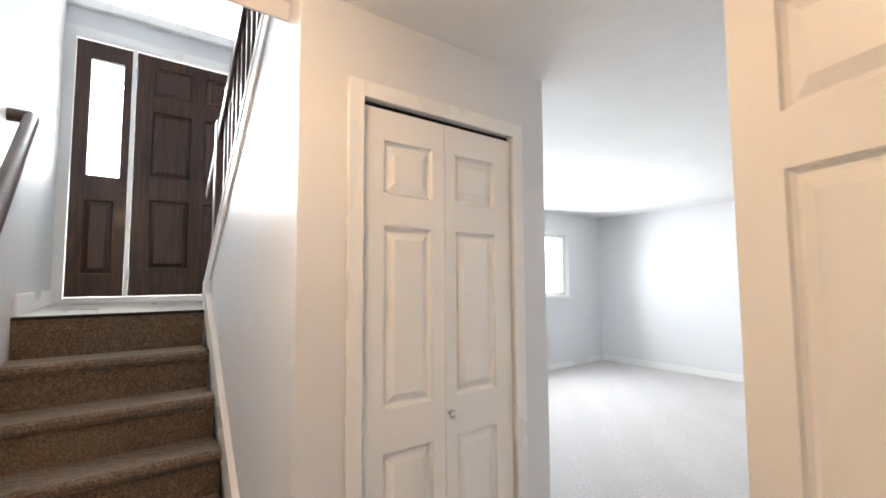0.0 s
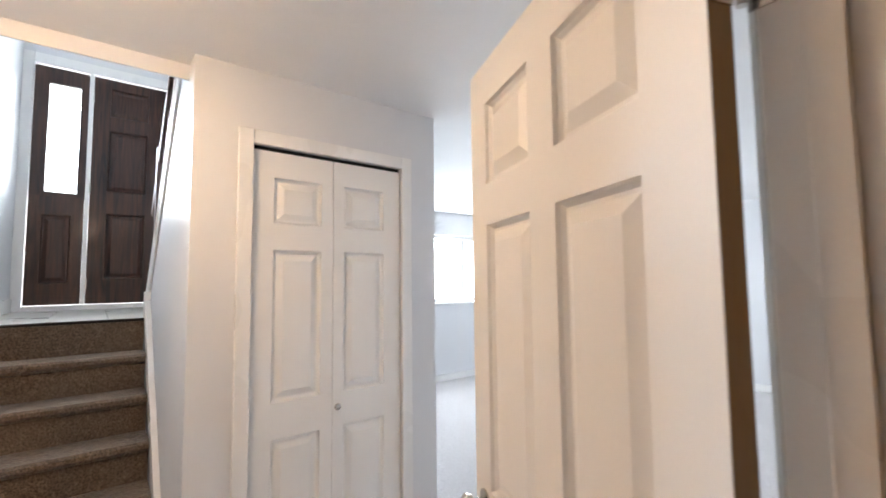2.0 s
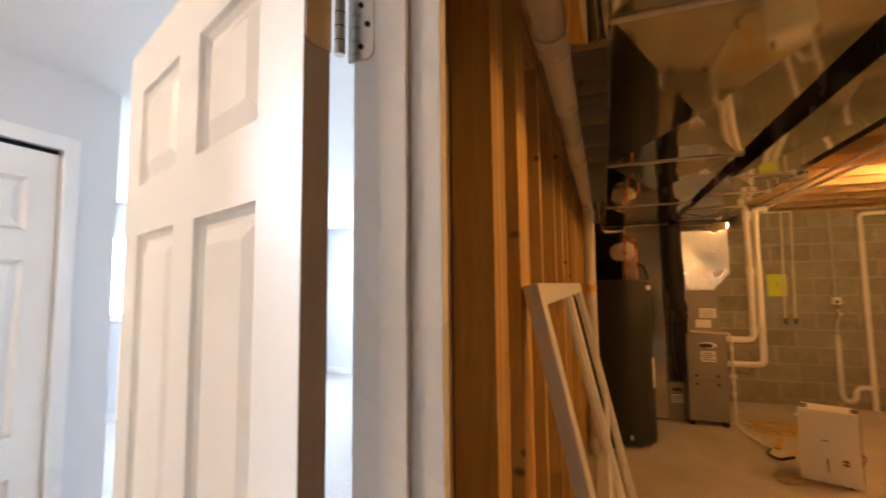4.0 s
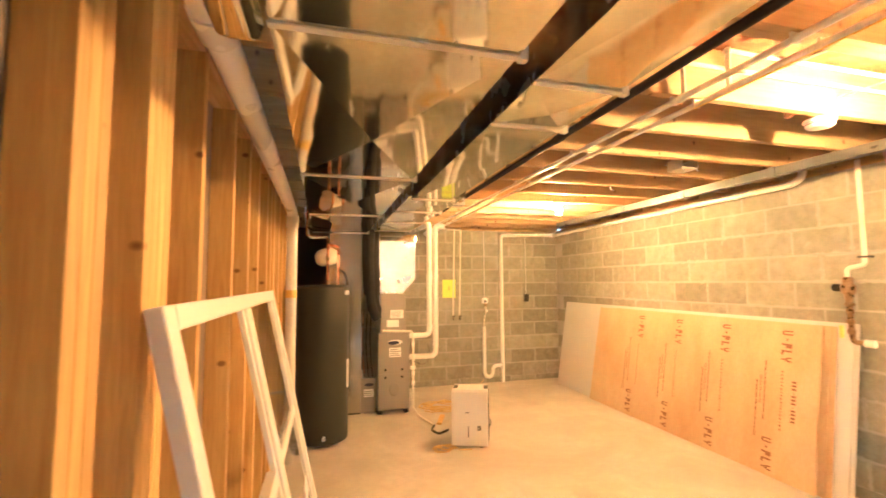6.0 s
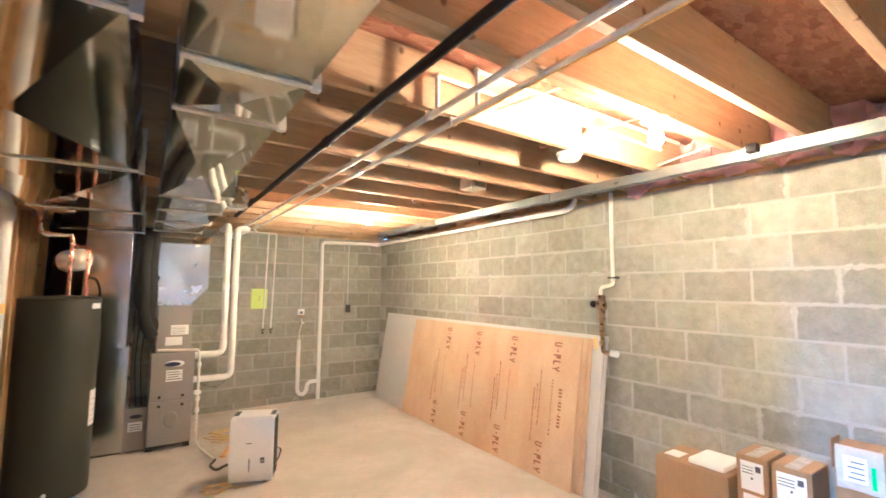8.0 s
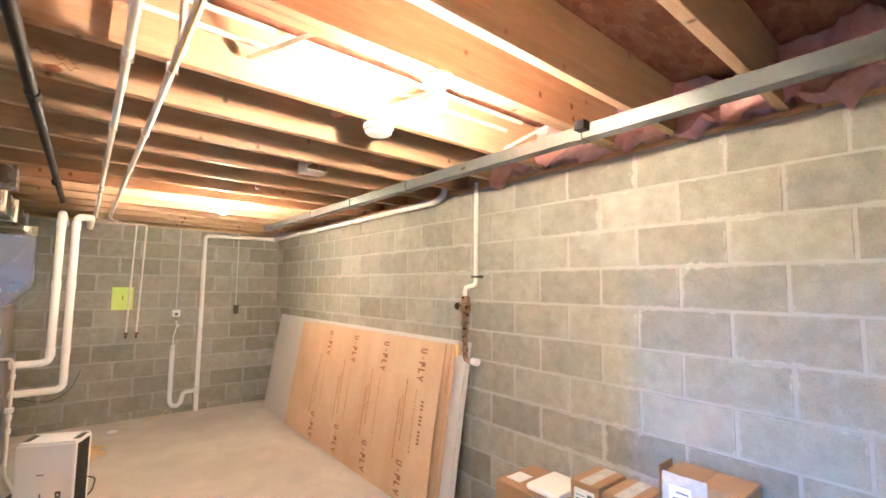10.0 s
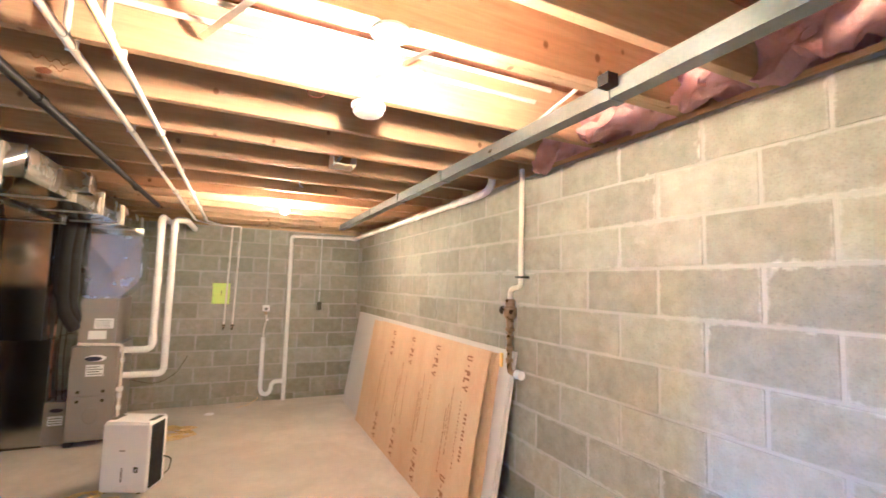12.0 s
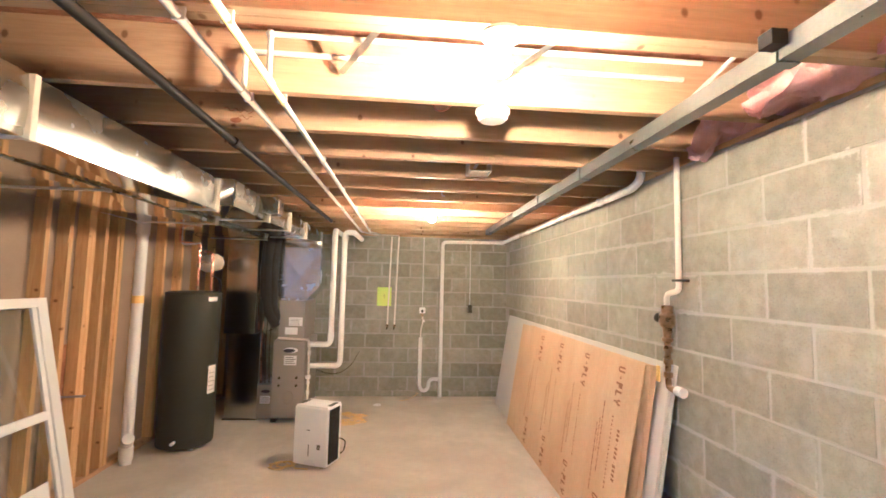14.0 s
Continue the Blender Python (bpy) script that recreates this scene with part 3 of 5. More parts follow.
box(jm, XF - 0.12, 0.090, 1.215, XF + 0.012, 0.120, 3.285, 0.003)
box(jm, XF - 0.12, SY0, 1.187, XF + 0.02, SY1, 1.236, 0.004)
structure("door_frame_1", jm, "trim", "white painted mullion and sill between sidelight and door")
D1 = thing("door_1", "dark stained oak entry door with six raised panels, shut", "door", (XF - 0.02, 0.6, 1.24), "", "structure")
dm = Matrix.Translation((XF - 0.008, 0.122, 1.240)) @ Matrix.Rotation(radians(90), 4, "Z")
cols = [(0.12, 0.41), (0.51, 0.80)]
P6 = [(a, lo, b, hi) for a, b in cols for lo, hi in ((0.22, 0.80), (1.0, 1.56), (1.69, 1.95))]
part("leaf", panel_door(B(), 0.92, 2.035, 0.044, P6, dm, False), "dark_wood", D1)
for z in (1.42, 2.25, 3.08):
    part("hinge", rod(B(), (XF + 0.004, 0.121, z - 0.05), (XF + 0.004, 0.121, z + 0.05), 0.008, 10), "chrome", D1)
D1b = thing("sidelight_1", "dark stained oak sidelight with a tall narrow pane", "sidelight", (XF - 0.02, -0.08, 1.24), "", "structure")
sl = Matrix.Translation((XF - 0.008, SY0 + 0.004, 1.240)) @ Matrix.Rotation(radians(90), 4, "Z")
slb = B()
panel_face(slb, 0.36, 0.92, [(0.085, 0.18, 0.275, 0.76)], 0.0, -1, sl)
part("lower_panel", slb, "dark_wood", D1b)
for n, (a, b, c, d) in {"stile": (0, 0.92, 0.095, 2.035), "stile.001": (0.305, 0.92, 0.36, 2.035), "rail": (0.095, 0.92, 0.305, 0.955), "rail.001": (0.095, 1.90, 0.305, 2.035)}.items():
    part(n.split(".")[0], box(B(), a, 0.0, b, c, 0.044, d, 0.0, sl), "dark_wood", D1b)
pane = part("pane", box(B(), 0.095, 0.018, 0.955, 0.305, 0.024, 1.90, 0.0, sl), "glass", D1b)
pane.visible_shadow = False


def window(name, label, x, y0, y1, z0, z1, split, sill=True):
    w = thing(name, label, "window", (x, (y0 + y1) / 2, z0), "", "structure")
    f = B()
    t = 0.05
    box(f, x - 0.13, y0, z0, x - 0.07, y0 + t, z1)
    box(f, x - 0.13, y1 - t, z0, x - 0.07, y1, z1)
    box(f, x - 0.13, y0 + t, z0, x - 0.07, y1 - t, z0 + t)
    box(f, x - 0.13, y0 + t, z1 - t, x - 0.07, y1 - t, z1)
    part("window_frame", f, "trim", w)
    n = split
    for k in range(n):
        a, b = y0 + t + (y1 - y0 - 2 * t) * k / n, y0 + t + (y1 - y0 - 2 * t) * (k + 1) / n
        p = part("pane", box(B(), x - 0.104, a + 0.002, z0 + t + 0.002, x - 0.098, b - 0.002, z1 - t - 0.002), "glass", w)
        p.visible_shadow = False
        if k:
            part("mullion", box(B(), x - 0.12, a - 0.018, z0 + t, x - 0.085, a + 0.018, z1 - t), "trim", w)
    if sill:
        part("window_sill", box(B(), x - 0.06, y0 - 0.03, z0 - 0.035, x + 0.03, y1 + 0.03, z0 - 0.001, 0.006), "trim", w)
    return w


window("window_1", "wide white sliding window bright with daylight", XF, WY0, WY1, WZ0, WZ1, 2)
# added opening, stands in for the brightly lit upper wall
window("added_window", "fixed window added above the entry door to burn the wall white", XF, SY0, SY1, 3.62, 4.85, 1, False)

# ---------------------------------------------------------------- closet folding door
ct = B()
box(ct, XC, DY0 - 0.055, 0.004, XC + 0.016, DY0 + 0.004, DZ + 0.055, 0.004)
box(ct, XC, DY1 - 0.004, 0.004, XC + 0.016, DY1 + 0.055, DZ + 0.055, 0.004)
box(ct, XC, DY0 + 0.004, DZ - 0.004, XC + 0.016, DY1 - 0.004, DZ + 0.055, 0.004)
structure("closet_trim", ct, "trim", "white painted closet door casing")
# black strip for the shaded gap above the closet leaves
structure("closet_track", box(B(), XC - 0.06, DY0, DZ - 0.03, XC - 0.03, DY1, DZ - 0.001), "gap_shade", "black strip painting the shade in the gap over the door")
D2 = thing("door_2", "white six-panel folding closet door, shut", "closet door", (XC, 1.07, 0.02), "", "structure")
LEAF = (DY1 - DY0 - 0.012) / 2
for k in range(2):
    m = Matrix.Translation((XC - 0.012, DY0 + 0.004 + k * (LEAF + 0.003), 0.02)) @ Matrix.Rotation(radians(90), 4, "Z")
    c0, c1 = (0.092, 0.307) if k == 0 else (0.052, 0.268)
    part("leaf", panel_door(B(), LEAF, 1.958, 0.034, [(c0, 0.14, c1, 0.735), (c0, 0.885, c1, 1.53), (c0, 1.645, c1, 1.845)], m, False), "door_paint", D2)
kb = lathe(B(), [(0.006, 0), (0.006, 0.012), (0.014, 0.016), (0.016, 0.022), (0.013, 0.028), (0.004, 0.031)], seg=18, m=Matrix.Translation((XC - 0.012, 1.087, 0.845)) @ Matrix.Rotation(radians(90), 4, "Y"))
part("knob", kb, "chrome", D2, "small round nickel knob", True)

# ---------------------------------------------------------------- door between hall and utility room
JY = 0.800
jb = B()
box(jb, 0.420, JY, 0, 0.537, JY + 0.019, 2.005, 0.002)
box(jb, 0.420, JY - 0.80, 0, 0.537, JY - 0.781, 2.005, 0.002)
box(jb, 0.420, JY - 0.781, 1.986, 0.537, JY, 2.005, 0.002)
box(jb, 0.462, JY - 0.011, 0, 0.497, JY, 1.986, 0.002)
box(jb, 0.462, JY - 0.781, 0, 0.497, JY - 0.77, 1.986, 0.002)
box(jb, 0.462, JY - 0.77, 1.975, 0.497, JY - 0.011, 1.986, 0.002)
structure("door_frame_2", jb, "trim", "white painted door jamb with stops")
cs = B()
box(cs, 0.384, JY + 0.102, 0.004, 0.3995, JY + 0.156, 2.06, 0.004)
box(cs, 0.384, JY - 0.857, 0.004, 0.3995, JY - 0.787, 2.06, 0.004)
box(cs, 0.384, JY - 0.787, 1.992, 0.3995, JY + 0.102, 2.06, 0.004)
structure("door_trim_2", cs, "trim", "white painted casing on the hall side")
D3 = thing("door_3", "white six-panel door, standing wide open into the hall", "door", (0.39, 0.74, 0.012), "", "structure")
th = math.atan2(0.371, -0.928)
dm3 = Matrix.Translation((0.392, 0.737, 0.012)) @ Matrix.Rotation(th, 4, "Z") @ Matrix.Diagonal((1, -1, 1, 1))
c6 = [(0.112, 0.332), (0.430, 0.662)]
P6b = [(a, lo, b, hi) for a, b in c6 for lo, hi in ((0.14, 0.735), (0.885, 1.54), (1.645, 1.855))]
part("leaf", panel_door(B(), 0.762, 1.965, 0.035, P6b, dm3, True), "door_paint", D3)
# thin dark sheet that paints shade onto the hinge edge
part("hinge_edge", box(B(), -0.0012, 0.0005, 0.002, -0.0001, 0.0345, 1.963, 0.0, dm3), "shaded_edge", D3, "hinge edge painted dark as if in shade")
for s in (-1, 1):
    y = -0.0 if s < 0 else 0.035
    m = dm3 @ Matrix.Translation((0.70, y, 0.845)) @ Matrix.Rotation(radians(90 * -s), 4, "X")
    part("knob", lathe(B(), [(0.032, 0.0), (0.032, 0.004), (0.014, 0.008), (0.012, 0.03), (0.024, 0.038), (0.028, 0.052), (0.02, 0.062), (0.003, 0.064)], seg=22, m=m), "chrome", D3, "satin nickel round door knob", True)


def leaf_outline(w, h, r=0.012):
    """A hinge leaf: square at the knuckle, round at the two free corners."""
    pts = [(0, 0)]
    pts += [(w - r + r * math.sin(k * math.pi / 10), r - r * math.cos(k * math.pi / 10)) for k in range(6)]
    pts += [(w - r + r * math.cos(k * math.pi / 10), h - r + r * math.sin(k * math.pi / 10)) for k in range(6)]
    return pts + [(0, h)]


for z in (0.2, 0.98, 1.722):
    h = part("hinge", rod(B(), (0.4135, 0.778, z), (0.4135, 0.778, z + 0.089), 0.0065, 12), "chrome", D3, "satin nickel butt hinge", True)
    for k in range(1, 5):
        part("knuckle_joint", rod(B(), (0.4135, 0.778, z + 0.0178 * k - 0.0006), (0.4135, 0.778, z + 0.0178 * k + 0.0006), 0.0067, 12), "iron", h)
    jl = prism(B(), leaf_outline(0.036, 0.089), "y", JY - 0.003, JY + 0.001)
    bmesh.ops.translate(jl, vec=(0.4135, 0, z), verts=jl.verts[:])
    part("hinge_plate", jl, "chrome", h)
    dl = prism(B(), [(-u + 0.035, v) for u, v in leaf_outline(0.034, 0.089)], "x", -0.0035, -0.0013)
    bmesh.ops.translate(dl, vec=(0, 0, z - 0.012), verts=dl.verts[:])
    bmesh.ops.transform(dl, matrix=dm3, verts=dl.verts[:])
    part("hinge_plate", dl, "chrome", h)
    for dx, dz in ((0.432, 0.017), (0.441, 0.045), (0.432, 0.072)):
        part("screw", rod(B(), (dx, JY - 0.0045, z + dz), (dx, JY - 0.002, z + dz), 0.0035, 10), "iron", h)

# fill lamp added overhead, out of view, to warm the closet and door
HL = thing("hall_fill_lamp", "round warm fill lamp added out of view over the hall", "ceiling lamp", (-0.74, 0.05, ZH))
part("base", rod(B(), (-0.74, 0.05, ZH - 0.02), (-0.74, 0.05, ZH), 0.12, 28), "chrome", HL)
part("shade", lathe(B(), [(0.02, -0.085), (0.07, -0.075), (0.105, -0.045), (0.112, -0.02), (0.0, -0.02)][::1], (-0.74, 0.05, ZH), 28), "fill_and_recessed", HL, "", True)

# recessed lamp in the family room ceiling
RL = thing("recessed_lamp", "small recessed ceiling lamp glowing warm", "ceiling lamp", (-0.597, 3.324, ZF))
part("trim_ring", lathe(B(), [(0.062, -0.001), (0.085, -0.001), (0.085, -0.006), (0.066, -0.011), (0.062, -0.009)], (-0.597, 3.324, ZF), 28), "trim", RL, "", True)
part("lens", lathe(B(), [(0.061, -0.002), (0.061, -0.006), (0.0, -0.007)], (-0.597, 3.324, ZF), 28), "fill_and_recessed", RL, "", True)

# hand rail on the left stair wall
GR = thing("handrail", "dark stained wall handrail on metal brackets", "handrail", (-3.0, YL, 1.6))
part("rail", tube(B(), [(-2.44, YL, 2.045), (-2.44, YL + 0.075, 2.045), (-1.55, YL + 0.075, 1.31), (-1.20, YL + 0.075, 1.02)], 0.028, 12, 0.02), "rail_wood", GR, "", True)
for bx, bz in ((-2.12, 1.775), (-1.3, 1.10)):
    part("bracket", tube(B(), [(bx, YL, bz - 0.06), (bx, YL + 0.05, bz - 0.06), (bx, YL + 0.075, bz - 0.02)], 0.008, 8, 0.02), "chrome", GR, "", True)
    part("bracket_plate", rod(B(), (bx, YL, bz - 0.06), (bx, YL + 0.006, bz - 0.06), 0.03, 16), "chrome", GR, "", True)

# ---------------------------------------------------------------- utility room shell
us = B()
box(us, XB, Y0 - 0.2, -0.1, XB + 0.2, YB + 0.2, 2.262)
wall_b = structure("wall_block_long", us, "mortar", "bare concrete block wall with pale mortar joints")
ue = B()
box(ue, 0.93, YB, -0.1, XB, YB + 0.2, 2.262)
wall_e = structure("wall_block_end", ue, "mortar", "bare concrete block end wall with pale mortar joints")
# recess added so the corner behind the heater stays in shade
rc = B()
box(rc, 0.30, YB + 1.1, -0.1, 1.1, YB + 1.2, 2.53)
box(rc, 0.93, YB + 0.2, -0.1, 1.1, YB + 1.1, 2.53)
box(rc, 0.30, YB, -0.1, 0.4075, YB + 1.1, 2.53)
box(rc, 0.4075, YB, 2.53, 0.93, YB + 1.1, 2.6)
box(rc, 0.4075, YB, -0.1, 0.93, YB + 1.1, 0.0)
structure("wall_recess", rc, "gypsum_back", "unlit recess added behind the water heater for the shade there")
structure("wall_block_back", box(B(), 0.41, Y0 - 0.2, -0.1, XB, Y0, 2.262), "block", "bare concrete block wall behind")
gy = B()
box(gy, 0.4075, JY + 0.046, 0, 0.4195, YB, 2.5)
box(gy, 0.4075, Y0, 0, 0.4195, JY - 0.80, 2.5)
box(gy, 0.4075, JY - 0.80, 2.005, 0.4195, JY + 0.019, 2.5)
structure("wall_gypsum", gy, "gypsum_back", "grey paper back of wallboard between the studs")
structure("wall_hall_face", box(B(), 0.400, JY + 0.046, 0, 0.4075, YE, 2.5), "wall", "painted hall face of the stud wall")
structure("wall_hall_face_2", box(B(), 0.400, Y0, 0, 0.4075, JY - 0.857, 2.5), "wall", "painted hall face of the stud wall")

stud_me = finish("stud", box(B(), -0.044, -0.019, 0, 0.044, 0.019, ZJ - 0.118, 0.003), "stud")
SW = thing("stud_wall", "unfinished pine stud wall of the utility room", "stud wall", (0.465, 3.0, 0), "", "structure")


def child(name, me, parent, loc, rot=None, scale=None):
    ob = new(name, me)
    ob.matrix_world = Matrix.LocRotScale(loc, rot, scale)
    ob.parent = parent
    ob.matrix_parent_inverse = parent.matrix_world.inverted()
    return ob


for y in (0.840, 0.879, 1.193, 1.232, 1.271, 1.475, 1.514, 1.553, 1.592, 1.895, 2.370, 2.755, 3.09, 3.48, 3.690, 3.885, 3.925, 4.07, 4.22, 4.27, 4.62, 4.95, 5.30, 5.70, 6.10, 6.61, -0.02, -0.06, -0.45, -0.85, -1.25):
    child("stud", stud_me, SW, (0.4645, y, 0.04))
part("bottom_plate", box(B(), 0.4205, JY + 0.022, 0.002, 0.5085, YB - 0.002, 0.04, 0.003), "plate", SW)
part("bottom_plate", box(B(), 0.4205, Y0, 0.002, 0.5085, JY - 0.803, 0.04, 0.003), "plate", SW)
part("top_plate", box(B(), 0.4205, Y0, ZJ - 0.077, 0.5085, YB - 0.002, ZJ - 0.039, 0.003), "plate", SW)
part("top_plate", box(B(), 0.4205, Y0, ZJ - 0.0385, 0.5085, YB - 0.002, ZJ - 0.0005, 0.003), "plate", SW)
part("header", box(B(), 0.4205, JY - 0.80, 2.01, 0.5085, JY + 0.019, ZJ - 0.078, 0.003), "plate", SW)

wane = B()
rw = random.Random(8)
edges = []
for k in range(41):
    z = 0.05 + k * 0.052
    edges.append([wane.verts.new((x, y, z)) for x in (0.5086, 0.5098) for y in (0.866 + rw.uniform(-0.002, 0.003) + 0.003 * math.sin(z * 5), 0.888 + rw.uniform(-0.004, 0.003) + 0.004 * math.sin(z * 3.1))])
for p, q in zip(edges, edges[1:]):
    for a, b in ((2, 3), (0, 2), (3, 1), (1, 0)):
        wane.faces.new((p[a], p[b], q[b], q[a]))
part("bark_strip", wane, "bark", SW, "dark bark left along the edge of a stud")

# sill plate, joists, subfloor
structure("sill_plate", box(B(), XB - 0.005, Y0, 2.262, XB + 0.14, YB, ZJ - 0.001, 0.003), "plate", "pine sill plate on the block wall")
structure("sill_plate_2", box(B(), 0.51, YB - 0.005, 2.262, XB - 0.006, YB + 0.14, ZJ - 0.001, 0.003), "joist", "pine sill plate on the end wall")
structure("ceiling_4", box(B(), 0.415, Y0 - 0.2, ZJ + 0.236, XB + 0.2, YB + 0.2, ZJ + 0.256), "osb", "strand board subfloor above the joists")
structure("rim_joist", box(B(), XB + 0.09, Y0, ZJ, XB + 0.13, YB, ZJ + 0.235), "joist", "pine rim board")
structure("rim_joist_2", box(B(), 0.5, YB + 0.08, ZJ, XB + 0.09, YB + 0.12, ZJ + 0.235), "joist", "pine rim board at the end")
JO = thing("floor_joists", "pine floor joists under the floor above", "joists", (2.4, 2.5, ZJ), "", "structure")
joist_me = finish("joist", box(B(), -2.04, -0.019, 0, 2.04, 0.019, 0.235, 0.003), "joist")
JOIST_Y = [-2.09, -1.68, -1.27, -0.865, -0.46, -0.05, 0.355, 0.76, 1.167, 1.43, 1.469] + [1.94 + 0.404 * k for k in range(12)]
for y in JOIST_Y:
    child("joist", joist_me, JO, (2.46, y, ZJ))

# pencil scribbles and a dark knot on the joist faces
scr = [(2.09 + 0.012 * k, 2.3235, ZJ + 0.080 + 0.012 * math.sin(k * 1.9) - 0.0012 * k) for k in range(12)]
part("pencil_mark", tube(B(), scr, 0.0016, 5, 0.008), "bark", JO, "brown pencil scribble", True)
part("pencil_mark", tube(B(), [(x + 0.03, y, z - 0.03) for x, y, z in scr[2:9]], 0.0014, 5, 0.008), "bark", JO, "brown pencil scribble", True)
part("knot", lathe(B(), [(0.0, 0.0), (0.018, 0.001), (0.020, 0.0025), (0.006, 0.004), (0.0, 0.0042)], seg=14, m=Matrix.Translation((2.144, 2.3255, ZJ + 0.028)) @ Matrix.Rotation(radians(90), 4, "X") @ Matrix.Diagonal((1.3, 0.6, 1, 1))), "bark", JO, "dark split knot", True)

# ---------------------------------------------------------------- ducts overhead
ZD = 2.05


def duct_run(label, x0, x1, joints, z0, z1, mat="duct", bulge=0.011):
    """A trunk of sheet steel sections with folded seams; each underside is cross-broken."""
    d = thing("duct", label, "air duct", ((x0 + x1) / 2, joints[0], z0), "sheet steel trunk ducts")
    for a, b in zip(joints, joints[1:]):
        bm = B()
        c = bm.verts.new(((x0 + x1) / 2, (a + b) / 2, z0 - 0.02))
        lo = [bm.verts.new(p) for p in ((x0, a, z0), (x1, a, z0), (x1, b, z0), (x0, b, z0))]
        for i in range(4):
            bm.faces.new((lo[i], lo[(i + 1) % 4], c))
        sides = B()
        lo = [sides.verts.new(v.co) for v in lo]
        hi = [sides.verts.new((v.co.x, v.co.y, z1)) for v in lo]
        for i in (0, 2, 3):
            sides.faces.new((lo[i], lo[(i + 1) % 4], hi[(i + 1) % 4], hi[i]))
        sides.faces.new(hi)
        rows = [[lo[1], lo[2]]] + [[sides.verts.new((x1 + bulge * math.sin(math.pi * k / 8), y, z0 + (z1 - z0) * k / 8)) for y in (a, b)] for k in range(1, 8)] + [[hi[1], hi[2]]]
        for p, q in zip(rows, rows[1:]):
            sides.faces.new((p[0], p[1], q[1], q[0]))
        sec = part("section", sides, "duct_side", d, "", True)
        part("underside", bm, mat, sec)
        rim = B()
        box(rim, x0 - 0.004, b - 0.011, z0 - 0.007, x1 + 0.004, b + 0.011, z0 - 0.001, 0.002)
        box(rim, x1 + 0.001, b - 0.012, z0 - 0.012, x1 + 0.024, b + 0.012, z1, 0.003)
        part("seam", rim, "seam", sec)
    return d


duct_run("shiny galvanised return trunk duct hung under the joists", 0.75, 1.335, [-2.3, -1.2, 0.2, 1.385, 2.75, 4.1, 5.42], ZD, 2.245)
duct_run("shiny galvanised supply trunk duct hung under the joists", 1.425, 1.695, [-2.3, -1.0, 0.3, 1.47, 1.80, 3.22], ZD - 0.014, 2.245)
duct_run("narrower galvanised supply duct leading to the furnace", 1.425, 1.80, [3.24, 3.95, 4.60, 5.30, 6.2], ZD + 0.02, 2.245)
for y in (5.1,):
    solo("duct_hanger_wire", tube(B(), [(0.52, y, ZJ - 0.01), (0.74, y, ZD - 0.02), (1.705, y, ZD - 0.02), (1.705, y, ZD)], 0.003, 6), "iron", "thin steel hanger wire under the ducts", "wire", False, "duct hanger wires")
tk = prism(B(), [(3.70, 2.10), (3.86, 2.10), (3.86, 2.225), (3.72, 2.225)], "x", 1.802, 1.95)
solo("duct_takeoff", tk, "duct_side", "small bright sheet steel take-off box on the duct side", "duct fitting")

solo("duct_elbow", box(B(), 0.645, -2.3, 1.995, 0.744, 1.39, 2.245, 0.03), "duct", "rounded sheet steel branch duct beside the trunk", "air duct", True)

# return drop, furnace, coil cabinet, plenum
RD = thing("return_duct", "tall galvanised return duct dropping to the furnace", "air duct", (1.10, 5.9, 0))
rq = Matrix.Translation((1.10, 5.43, 0)) @ Matrix.Rotation(radians(-4.0), 4, "Z") @ Matrix.Translation((-1.10, -5.43, 0))
part("lower_section", box(B(), 0.915, 5.60, 0.012, 1.285, 6.20, 0.98, 0.004, rq), "return_sheet", RD)
part("upper_section", box(B(), 0.93, 5.43, 0.985, 1.275, 6.19, ZD - 0.001, 0.004, rq), "return_sheet", RD)
part("seam", box(B(), 0.905, 5.585, 0.972, 1.295, 6.2, 0.992, 0.003), "duct", RD)
part("base_strip", box(B(), 0.91, 5.59, 0.0, 1.29, 6.2, 0.012), "black", RD)

FU = thing("furnace", "grey upflow gas furnace with service panels", "furnace", (1.65, 5.8, 0))
part("foot", box(B(), 1.47, 5.50, 0.0, 1.53, 6.1, 0.05, 0.004), "black", FU)
part("foot", box(B(), 1.78, 5.50, 0.0, 1.83, 6.1, 0.05, 0.004), "black", FU)
part("body", box(B(), 1.47, 5.475, 0.05, 1.835, 6.12, 0.915, 0.006), "cabinet", FU)
low = part("lower_panel", box(B(), 1.478, 5.464, 0.06, 1.827, 5.474, 0.455, 0.004), "cabinet", FU)
upp = part("upper_panel", box(B(), 1.478, 5.464, 0.465, 1.827, 5.474, 0.905, 0.004), "cabinet", FU)
part("badge", lathe(B(), [(0.052, 0), (0.052, 0.003), (0.046, 0.005)], seg=24, m=Matrix.Translation((1.65, 5.464, 0.80)) @ Matrix.Rotation(radians(90), 4, "X") @ Matrix.Diagonal((1.25, 0.42, 1, 1))), "blue_ink", upp, "dark blue oval badge")
part("badge_rim", lathe(B(), [(0.06, 0), (0.06, 0.002)], seg=24, m=Matrix.Translation((1.668, 5.464, 0.805)) @ Matrix.Rotation(radians(90), 4, "X") @ Matrix.Diagonal((1.35, 0.5, 1, 1))), "white", upp)
part("rating_label", box(B(), 1.60, 5.461, 0.64, 1.735, 5.4635, 0.745), "paper", upp, "white rating label")
for k in range(4):
    part("text_bar", box(B(), 1.61, 5.4595, 0.655 + k * 0.022, 1.725 - 0.02 * (k % 2), 5.4608, 0.663 + k * 0.022), "ink", upp)
